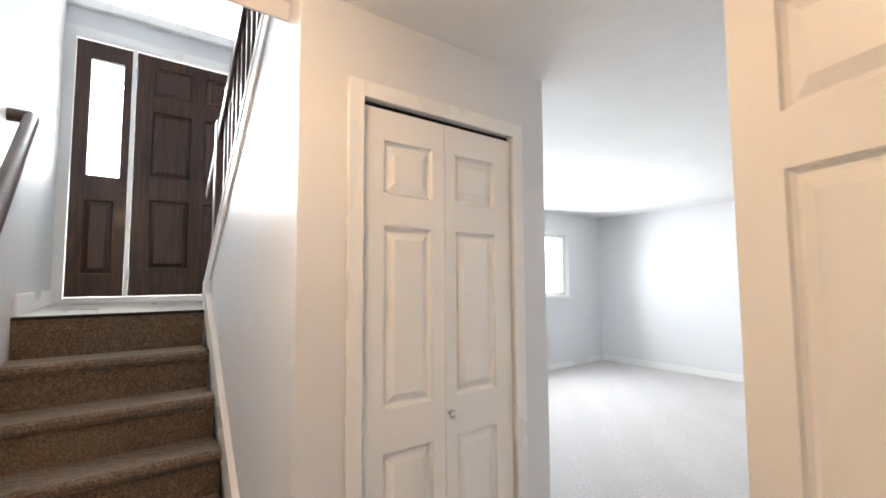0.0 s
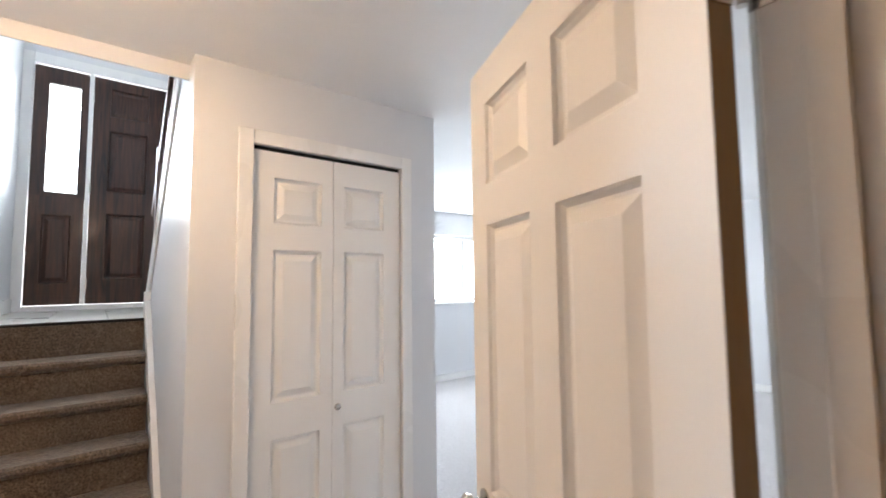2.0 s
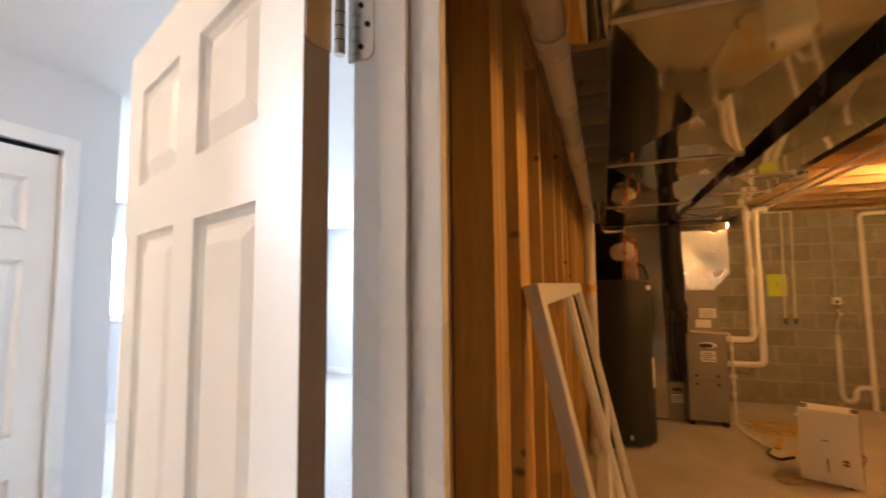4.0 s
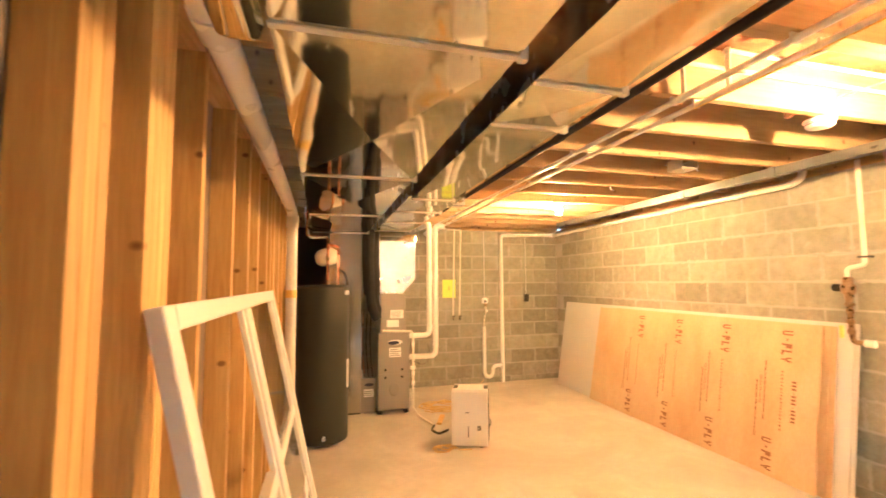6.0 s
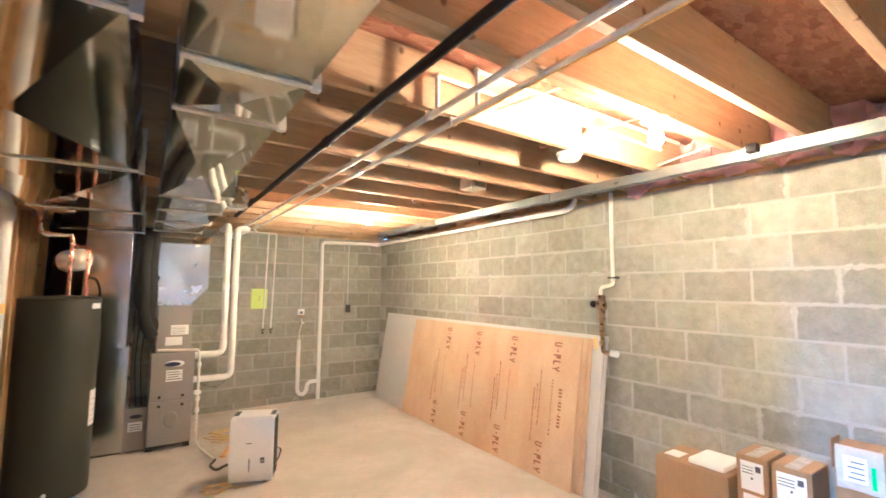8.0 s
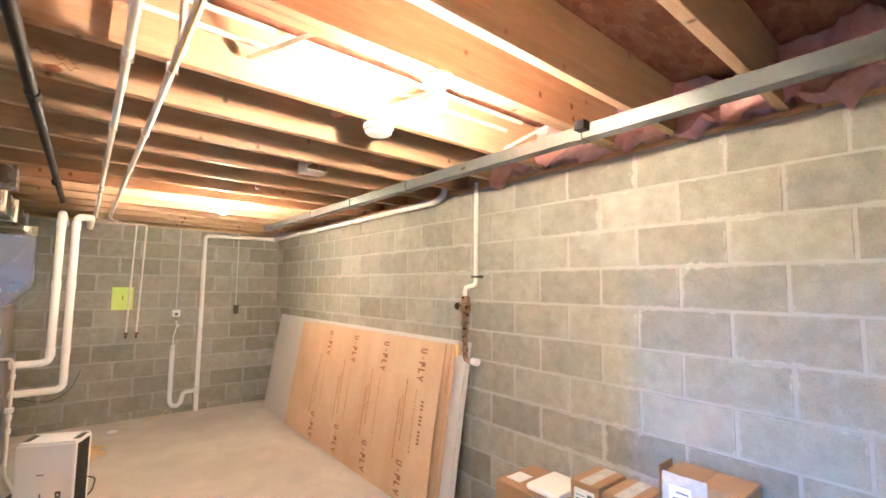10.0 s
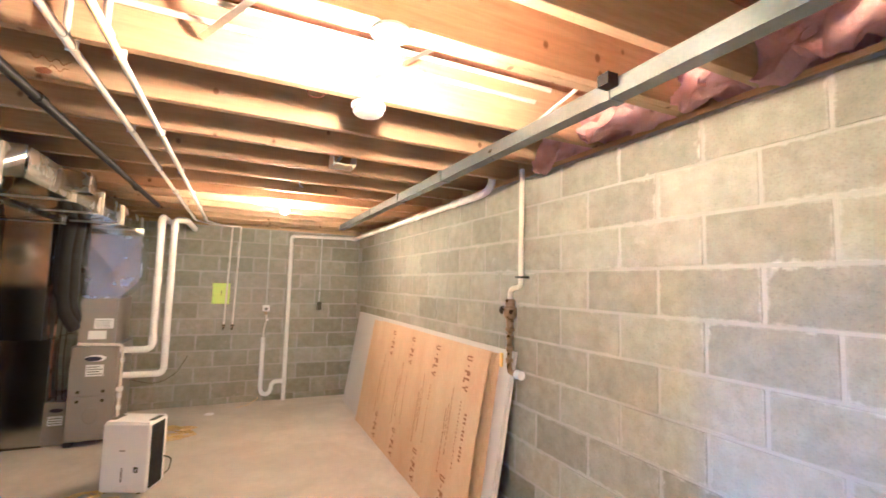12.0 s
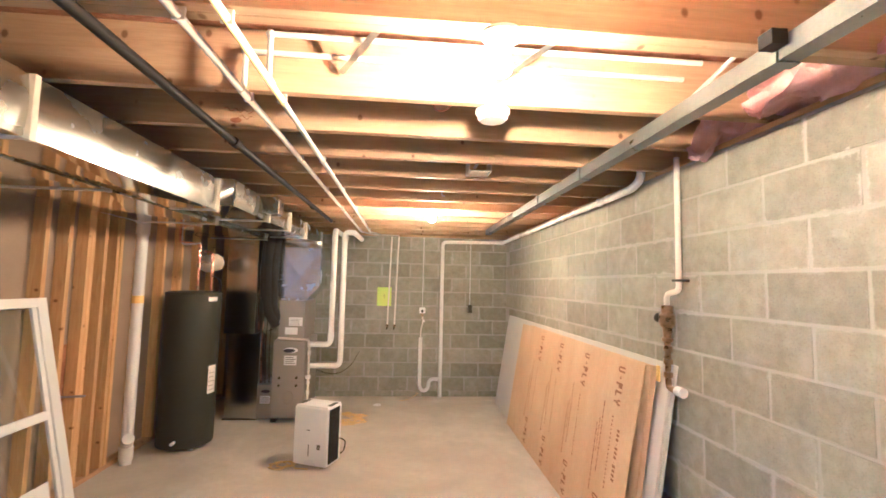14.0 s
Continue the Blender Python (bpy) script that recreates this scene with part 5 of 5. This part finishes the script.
part("regulator", lathe(B(), [(0.022, 1.505), (0.031, 1.50), (0.031, 1.46), (0.042, 1.45), (0.042, 1.41), (0.04, 1.395), (0.026, 1.38), (0.022, 1.33), (0.03, 1.325), (0.03, 1.31), (0.02, 1.30)], (px, 2.615, 0), 18), "brass", WP, "", True)
part("bonnet", lathe(B(), [(0.018, 0.03), (0.026, 0.05), (0.026, 0.085), (0.012, 0.10)], seg=14, m=Matrix.Translation((px, 2.615, 1.43)) @ Matrix.Rotation(radians(-90), 4, "X")), "iron", WP, "", True)
part("brass_pipe", tube(B(), [(px, 2.615, 1.31), (px, 2.613, 1.10), (px, 2.605, 1.06), (px, 2.52, 1.06)], 0.017, 12, 0.03), "brass", WP, "", True)
for z in (1.27, 1.20, 1.13):
    part("union", rod(B(), (px, 2.614, z - 0.014), (px, 2.614, z + 0.014), 0.024, 8), "brass", WP)
part("ball_valve_lever", box(B(), px - 0.04, 2.64, 1.085, px - 0.028, 2.665, 1.17, 0.003), "yellow_line", WP, "yellow valve lever")
part("wall_sleeve", rod(B(), (px, 2.535, 1.06), (px, 2.485, 1.06), 0.026, 16), "pvc", WP, "white plastic wall sleeve", True)

DR = thing("drain_line", "white PVC laundry drain along the top of the walls", "pipe", (3.46, 6.6, 0))
part("pipe", tube(B(), [(3.465, 6.602, 0.0), (3.465, 6.602, 2.195), (4.352, 6.602, 2.215), (4.352, 6.50, 2.215), (4.352, 2.93, 2.222), (4.365, 2.86, 2.26), (4.375, 2.85, 2.38)], 0.0255, 14, 0.05), "pvc", DR, "", True)
part("trap", tube(B(), [(3.175, 6.602, 0.83), (3.175, 6.602, 0.16), (3.20, 6.602, 0.10), (3.26, 6.602, 0.085), (3.30, 6.602, 0.13), (3.31, 6.602, 0.22), (3.35, 6.602, 0.25), (3.45, 6.602, 0.25)], 0.0255, 14, 0.035), "pvc", DR, "", True)
part("coupling", rod(B(), (3.465, 6.602, 0.20), (3.465, 6.602, 0.30), 0.031, 14), "pvc", DR, "", True)
part("coupling", rod(B(), (4.30, 6.602, 2.214), (4.36, 6.602, 2.216), 0.031, 14), "pvc", DR, "", True)
for y in (3.4, 4.2, 5.2):
    part("strap", rod(B(), (4.352, y - 0.012, 2.2215 - (y - 3) * 0.002), (4.352, y + 0.012, 2.2215 - (y - 3) * 0.002), 0.03, 14), "pvc", DR)
for x in (2.70, 2.80):
    lf = thing("laundry_supply", "thin cream supply pipe ending in a brass hose valve", "pipe", (x, 6.6, 0.97), "laundry supply pipes")
    part("pipe", tube(B(), [(x, 6.615, 1.0), (x + 0.03, 6.615, 2.27), (2.48 + (x - 2.70), 6.615, 2.275), (2.46 if x > 2.75 else 2.335, 6.2, 2.265)], 0.0095, 8, 0.02), "cpvc", lf, "", True)
    part("valve", rod(B(), (x, 6.615, 0.955), (x, 6.615, 1.005), 0.013, 10), "brass", lf)
    part("spout", rod(B(), (x, 6.615, 0.965), (x - 0.005, 6.565, 0.945), 0.011, 10), "iron", lf)
    part("handle", box(B(), x - 0.022, 6.572, 0.985, x + 0.022, 6.586, 0.997, 0.003), "iron", lf)
SG = thing("notice", "lime green paper notice on the block wall", "paper sheet", (2.64, YB, 1.27))
part("sheet", box(B(), 2.545, YB - 0.004, 1.262, 2.745, YB - 0.0025, 1.525), "lime", SG)
part("ink_mark", box(B(), 2.641, YB - 0.0055, 1.375, 2.649, YB - 0.0042, 1.43), "ink", SG)
OT = thing("outlet", "white outlet box with a thin conduit above", "electric outlet", (3.19, YB, 1.2))
part("box", box(B(), 3.15, 6.585, 1.17, 3.235, YB - 0.001, 1.25, 0.006), "white", OT)
part("socket", rod(B(), (3.192, 6.586, 1.20), (3.192, 6.581, 1.20), 0.02, 16), "ink", OT)
part("conduit", tube(B(), [(3.192, 6.62, 1.25), (3.192, 6.62, 2.262)], 0.006, 8), "steel", OT)
part("plug", box(B(), 3.175, 6.55, 1.125, 3.205, 6.585, 1.17, 0.005), "brass", OT)
part("cord", tube(B(), [(3.19, 6.57, 1.13), (3.205, 6.58, 1.05), (3.18, 6.60, 0.95), (3.175, 6.60, 0.83)], 0.007, 8, 0.03), "cpvc", OT, "", True)
part("cord_end", ball(B(), (3.215, 6.575, 1.06), 0.014, 10), "white", OT)
BX = thing("junction_box", "small black junction box with a thin conduit above", "junction box", (3.87, YB, 1.2))
part("box", box(B(), 3.845, 6.58, 1.185, 3.905, YB - 0.001, 1.30, 0.006), "black", BX)
part("conduit", tube(B(), [(3.875, 6.62, 1.30), (3.875, 6.62, 2.262)], 0.006, 8), "steel", BX)
solo("bare_wire", tube(B(), [(3.16, 6.60, 0.06), (3.1, 6.55, 0.02), (3.02, 6.45, 0.006), (2.9, 6.38, 0.006)], 0.004, 6, 0.05), "hose", "thin cord end trailing onto the floor", "cord", True)

# ---------------------------------------------------------------- overhead lines
GP = thing("gas_pipe", "long black iron gas pipe under the joists", "pipe", (2.07, 2.5, 2.25))
part("pipe", tube(B(), [(2.09, -2.3, ZJ - 0.026), (2.085, 2.48, ZJ - 0.03), (2.10, 5.2, ZJ - 0.03)], 0.0185, 12), "iron", GP, "", True)
for y in (0.6, 2.48, 4.3):
    part("coupling", rod(B(), (2.086, y - 0.03, ZJ - 0.03), (2.087, y + 0.03, ZJ - 0.03), 0.024, 12), "iron", GP, "", True)
for i, (x, name) in enumerate(((2.335, "cream water pipe strapped under the joists"), (2.455, "cream water pipe with a yellow stripe under the joists"))):
    wl = thing("water_pipe", name, "pipe", (x, 2.4, 2.26), "water pipes under the joists")
    part("pipe", tube(B(), [(x - 0.01, -2.3, ZJ - 0.024), (x, 2.4, ZJ - 0.024), (x, 6.2, ZJ - 0.024)], 0.0125, 10), "cpvc", wl, "", True)
    for y in JOIST_Y[7::2]:
        part("strap", box(B(), x - 0.017, y - 0.005, ZJ - 0.038, x + 0.017, y + 0.005, ZJ - 0.0005, 0.003), "cpvc", wl)
    yb, zb = ((1.885, ZJ + 0.128), (1.775, ZJ + 0.138))[i]
    part("branch", tube(B(), [(x, yb, ZJ - 0.024), (x, yb, zb), (4.0, yb, zb)], 0.010, 10, 0.016), "cpvc", wl, "", True)
    part("tee", rod(B(), (x, yb - 0.03, ZJ - 0.024), (x, yb + 0.03, ZJ - 0.024), 0.0155, 10), "cpvc", wl, "", True)
    part("elbow", ball(B(), (x, yb, zb), 0.0155, 10), "cpvc", wl, "", True)
    if i:
        part("stripe", tube(B(), [(x - 0.01, -1.0, ZJ - 0.037), (x, 1.95, ZJ - 0.037)], 0.004, 6), "yellow_line", wl)
for x in (2.80, 3.39):
    strap_m = look((x + 0.095, 1.575, ZJ + 0.150), (x - 0.10, 1.86, ZJ + 0.085))
    solo("pipe_strap", box(B(), -0.013, -0.0015, -0.40, 0.013, 0.0015, 0.10, 0.0005, strap_m), "steel", "slanting galvanised strap holding the branch pipes", "strap", False, "straps on the branch pipes")
CH = thing("steel_channel", "long grey sheet steel channel hung under the joists", "steel channel", (3.95, 2.0, 2.2))
part("channel", prism(B(), [(3.93, 2.222), (3.99, 2.222), (3.99, 2.283), (3.985, 2.283), (3.985, 2.227), (3.935, 2.227), (3.935, 2.283), (3.93, 2.283)], "y", Y0 + 0.02, 5.75), "channel", CH)
part("lid", box(B(), 3.936, Y0 + 0.02, 2.270, 3.984, 5.75, 2.274), "channel", CH)
for y in (-0.46, 1.39, 2.748, 3.556, 4.364):
    part("bracket", box(B(), 3.925, y - 0.018, 2.217, 3.996, y + 0.018, 2.2212, 0.001), "channel", CH)
    if y == 1.39:
        part("bracket_plate", box(B(), 3.875, y - 0.06, 2.245, 3.9215, y - 0.012, ZJ - 0.001, 0.002), "iron", CH, "dark packing block")
    part("bracket_ear", box(B(), 3.922, y - 0.018, 2.215, 3.9295, y + 0.018, ZJ - 0.001, 0.001), "channel", CH)

# lamps
for k, (lx, ly) in enumerate(((3.18, 1.45), (3.17, 4.364))):
    L = thing("bulb_lamp", "bare glowing bulb in a white porcelain lampholder", "ceiling lamp", (lx, ly, ZJ), "bare bulbs on the joists")
    part("lampholder", lathe(B(), [(0.055, ZJ - 0.0005), (0.055, ZJ - 0.012), (0.04, ZJ - 0.022), (0.024, ZJ - 0.035), (0.022, ZJ - 0.045)], (lx, ly, 0), 24), "white", L, "", True)
    part("bulb", lathe(B(), [(0.014, ZJ - 0.0455), (0.016, ZJ - 0.055), (0.027, ZJ - 0.075), (0.030, ZJ - 0.092), (0.025, ZJ - 0.112), (0.012, ZJ - 0.122), (0.001, ZJ - 0.124)], (lx, ly, 0), 24), "bulb", L, "glowing bulb", True)
SD = thing("smoke_alarm", "round white smoke alarm under a joist", "smoke alarm", (3.262, 1.985, ZJ))
part("base", lathe(B(), [(0.068, ZJ - 0.0005), (0.068, ZJ - 0.012), (0.06, ZJ - 0.014)], (3.262, 1.985, 0), 28), "white", SD, "", True)
part("body", lathe(B(), [(0.060, ZJ - 0.0145), (0.060, ZJ - 0.032), (0.05, ZJ - 0.042), (0.0, ZJ - 0.044)], (3.262, 1.985, 0), 28), "white", SD, "", True)
part("slot", lathe(B(), [(0.0605, ZJ - 0.022), (0.0605, ZJ - 0.026)], (3.262, 1.985, 0), 28), "ink", SD)
JB = thing("ceiling_box", "sheet steel bracket box hung between joists", "junction box", (3.37, 2.97, ZJ))
part("plate", box(B(), 3.30, 2.90, ZJ - 0.006, 3.44, 3.04, ZJ + 0.002, 0.002), "seam", JB)
for x in (3.30, 3.434):
    part("side", box(B(), x, 2.90, ZJ + 0.0025, x + 0.006, 3.04, ZJ + 0.07, 0.001), "seam", JB)
part("hanger_bar", box(B(), 3.36, 2.762, ZJ + 0.071, 3.38, 3.13, ZJ + 0.075, 0.001), "steel", JB)
for x in (3.312, 3.428):
    part("leg", rod(B(), (x, 2.91, ZJ - 0.005), (x - 0.02, 2.875, ZJ - 0.03), 0.005, 6), "steel", JB)
solo("hook", tube(B(), [(3.19, 3.556, ZJ), (3.19, 3.556, ZJ - 0.03), (3.215, 3.551, ZJ - 0.035)], 0.005, 6, 0.01), "steel", "small steel hook under a joist", "hook")
solo("brace_rod", rod(B(), (3.985, 1.489, ZJ + 0.09), (4.03, 1.921, ZJ + 0.045), 0.0075, 8), "cpvc", "thin cream rod between two joists", "rod", True)
solo("sagging_wire", tube(B(), [(3.02, 1.96, ZJ + 0.02), (3.03, 1.99, ZJ - 0.012), (3.08, 2.0, ZJ - 0.005), (3.11, 1.96, ZJ + 0.03)], 0.003, 6, 0.03), "copper", "short loop of copper-coloured wire", "wire", True)

# pink insulation stuffed into the joist ends


def batt(y0, y1, seed, droop=0.0, reach=0.18):
    bm = B()
    bmesh.ops.create_cube(bm, size=1, matrix=Matrix.LocRotScale((XB + 0.09 - reach / 2, (y0 + y1) / 2, ZJ + 0.115), None, (reach, y1 - y0, 0.2)))
    bmesh.ops.subdivide_edges(bm, edges=bm.edges[:], cuts=11, use_grid_fill=True)
    for v in bm.verts:
        n = noise.noise_vector(v.co * 7 + Vector((seed * 3.1, 0, 0))) * 0.075 + noise.noise_vector(v.co * 19) * 0.04 + noise.noise_vector(v.co * 52) * 0.018
        v.co += Vector((n.x, n.y * 0.3, n.z))
        if droop and v.co.z < ZJ + 0.08 and v.co.x < XB - 0.01:
            v.co.z -= droop * max(0.0, 1 - abs(v.co.y - y0 - 0.80 * (y1 - y0)) / 0.12) ** 1.3 + 0.006
            v.co.x -= 0.02
        if droop and v.co.x > XB - 0.012:
            v.co.z = max(v.co.z, ZJ + 0.006)
    return bm


for k, (a, b) in enumerate(zip(JOIST_Y[3:], JOIST_Y[4:])):
    if b - a > 0.2 and b < 2.6:
        solo("insulation_batt", batt(a + 0.022, b - 0.022, k, 0.12 if 2.1 < (a + b) / 2 < 2.4 else 0.02, 0.21 if k % 2 else 0.15), "pink", "torn pink fibreglass insulation stuffed between joists", "insulation", True, "pink batts at the joist ends")

# ---------------------------------------------------------------- boxes by the block wall


def carton(label, x0, y0, x1, y1, h, turn=0.0, mat="card"):
    c = thing("cardboard_box", label, "cardboard box", (x0, y0, 0), "boxes along the block wall")
    m = Matrix.Translation((x0, y1, 0)) @ Matrix.Rotation(radians(turn), 4, "Z") @ Matrix.Translation((-x0, -y1, 0))
    part("body", box(B(), x0, y0, 0.001, x1, y1, h - 0.004, 0.004, m), mat, c)
    ym = (y0 + y1) / 2
    part("flap", box(B(), x0 + 0.002, y0 + 0.002, h - 0.0035, x1 - 0.002, ym - 0.002, h, 0.0012, m), mat, c)
    part("flap", box(B(), x0 + 0.002, ym + 0.002, h - 0.0035, x1 - 0.002, y1 - 0.002, h, 0.0012, m), mat, c)
    return c, m


c1, m1 = carton("large brown cardboard box with papers on top", 4.09, 1.63, 4.40, 2.045, 0.525)
solo("paper_sheet", box(B(), 4.15, 1.93, 0.5262, 4.26, 2.02, 0.5285, 0, m1), "paper", "small white paper on the cardboard box", "paper sheet")
pk = box(B(), 4.12, 1.66, 0.5262, 4.36, 1.86, 0.56, 0.014, m1)
solo("wrapped_packet", pk, "paper", "flat white wrapped packet on the cardboard box", "packet", True)
for y0, y1, h in ((1.46, 1.61, 0.655), (1.275, 1.445, 0.65)):
    cc, mm = carton("upright brown shipping carton with a white label", 4.15, y0, 4.39, y1, h)
    part("shipping_label", box(B(), 4.1465, y0 + 0.022, h - 0.18, 4.1495, y1 - 0.022, h - 0.03), "paper", cc)
    part("label_code", box(B(), 4.1445, y0 + 0.032, h - 0.075, 4.146, y0 + 0.057, h - 0.045), "ink", cc)
    part("label_mark", box(B(), 4.1445, (y0 + y1) / 2 - 0.005, h - 0.12, 4.146, (y0 + y1) / 2 + 0.005, h - 0.108), "ink", cc)
    for q in range(3):
        part("text_bar", box(B(), 4.1445, y0 + 0.07, h - 0.06 - q * 0.016, 4.146, y1 - 0.03, h - 0.056 - q * 0.016), "ink", cc)
    part("second_label", box(B(), 4.1465, y0 + 0.022, h - 0.25, 4.1495, y1 - 0.03, h - 0.20), "paper", cc)
    part("tape", box(B(), 4.151, (y0 + y1) / 2 - 0.03, h + 0.0004, 4.389, (y0 + y1) / 2 + 0.03, h + 0.001), "film", cc)
c4, m4 = carton("tall worn carton with a taped clear pouch", 4.20, 0.90, 4.40, 1.20, 0.80)
pouch = B()
bmesh.ops.create_grid(pouch, x_segments=22, y_segments=22, size=1, matrix=Matrix.Translation((4.192, 1.105, 0.718)) @ Matrix.Rotation(radians(-90), 4, "Y") @ Matrix.Diagonal((0.098, 0.085, 1, 1)))
for v in pouch.verts:
    v.co.x += 0.007 * noise.noise(v.co * 30) - 0.003
bmesh.ops.solidify(pouch, geom=pouch.faces[:], thickness=0.001)
part("pouch", pouch, "film", c4, "crinkled clear pouch with papers")
part("paper_slip", box(B(), 4.1795, 1.075, 0.66, 4.1815, 1.16, 0.775), "paper", c4)
for q in range(4):
    part("text_bar", box(B(), 4.1782, 1.085, 0.675 + q * 0.024, 4.1792, 1.145 - 0.012 * (q % 2), 0.681 + q * 0.024), "ink", c4)
part("green_strip", box(B(), 4.1795, 1.045, 0.645, 4.1815, 1.062, 0.745), "green_ink", c4, "bright green strip")
part("open_flap", box(B(), 4.19, 1.202, 0.70, 4.32, 1.207, 0.83, 0.001), "card", c4)
bag = B()
bmesh.ops.create_icosphere(bag, subdivisions=5, radius=1)
for v in bag.verts:
    n = noise.noise_vector(v.co * 1.7) * 0.22 + noise.noise_vector(v.co * 5 + Vector((4, 1, 2))) * 0.10
    v.co = Vector((4.30 + 0.10 * (v.co.x + n.x), 0.805 + 0.075 * (v.co.y + n.y), max(0.001, 0.35 + 0.36 * (v.co.z + n.z))))
solo("plastic_bag", bag, "blue_bag", "crumpled blue plastic bag beside the carton", "bag", True)

# ---------------------------------------------------------------- outdoors
# glowing board added so the windows burn out white
structure("backdrop", box(B(), -7.6, -16, 0.751, -7.5, 26, 11), "white_glow", "glowing white board outside the windows in place of daylight")
structure("ground", box(B(), -400, -400, 0.55, XF - 0.25, 400, 0.75), "ground", "ground in front of the house, paled to burn out")

# ---------------------------------------------------------------- blocks, laid course by course
block_me = finish("block", box(B(), -0.003, -0.1945, -0.0935, 0.0, 0.1945, 0.0935, 0.0028), "block")
half_me = finish("half_block", box(B(), -0.003, -0.0945, -0.0945, 0.0, 0.0945, 0.0945, 0.0028), "block")
low_me = finish("cut_block", box(B(), -0.003, -0.1955, -0.038, 0.0, 0.1955, 0.038, 0.0028), "block")
top_me = finish("top_block", box(B(), -0.003, -0.1955, -0.085, 0.0, 0.1955, 0.085, 0.0028), "block")
rb = random.Random(4)
PITCH, COURSE, Z0 = 0.4045, 0.2, 0.073
long_side, ends = Matrix.Identity(3), Matrix.Rotation(radians(90), 3, "Z")
for row in range(-1, 12):
    zc = Z0 + COURSE * (row + 0.5)
    me = block_me
    if row == -1:
        me, zc = low_me, 0.04
    if row == 10:
        zc, me = Z0 + COURSE * 10 + 0.0895, top_me
    if row > 10:
        continue
    shift = 0.0 if row % 2 else PITCH / 2
    y = 1.99 + shift - PITCH * 10.5
    while y < YB - 0.1:
        if y > Y0 + 0.2:
            if y + 0.2 > YB - 0.004:
                wide = YB - 0.006 - (y - 0.1955)
                child("block", me, wall_b, (XB + 0.0004, YB - 0.006 - wide / 2, zc), None, (1, wide / 0.391, 1))
            else:
                child("block", me, wall_b, (XB + 0.0004 - rb.uniform(0, 0.0012), y, zc))
        y += PITCH
    x = XB - 0.004 - 0.1955 - (0 if row % 2 else 0.2)
    while x > 1.1:
        child("block", me, wall_e, (x, YB + 0.0004 - rb.uniform(0, 0.0012), zc), ends.to_quaternion())
        x -= PITCH
    if row % 2 == 0:
        child("block", half_me if me is block_me else me, wall_e, (XB - 0.004 - 0.0945, YB + 0.0004, zc), ends.to_quaternion(), None if me is block_me else (1, 0.49, 1))
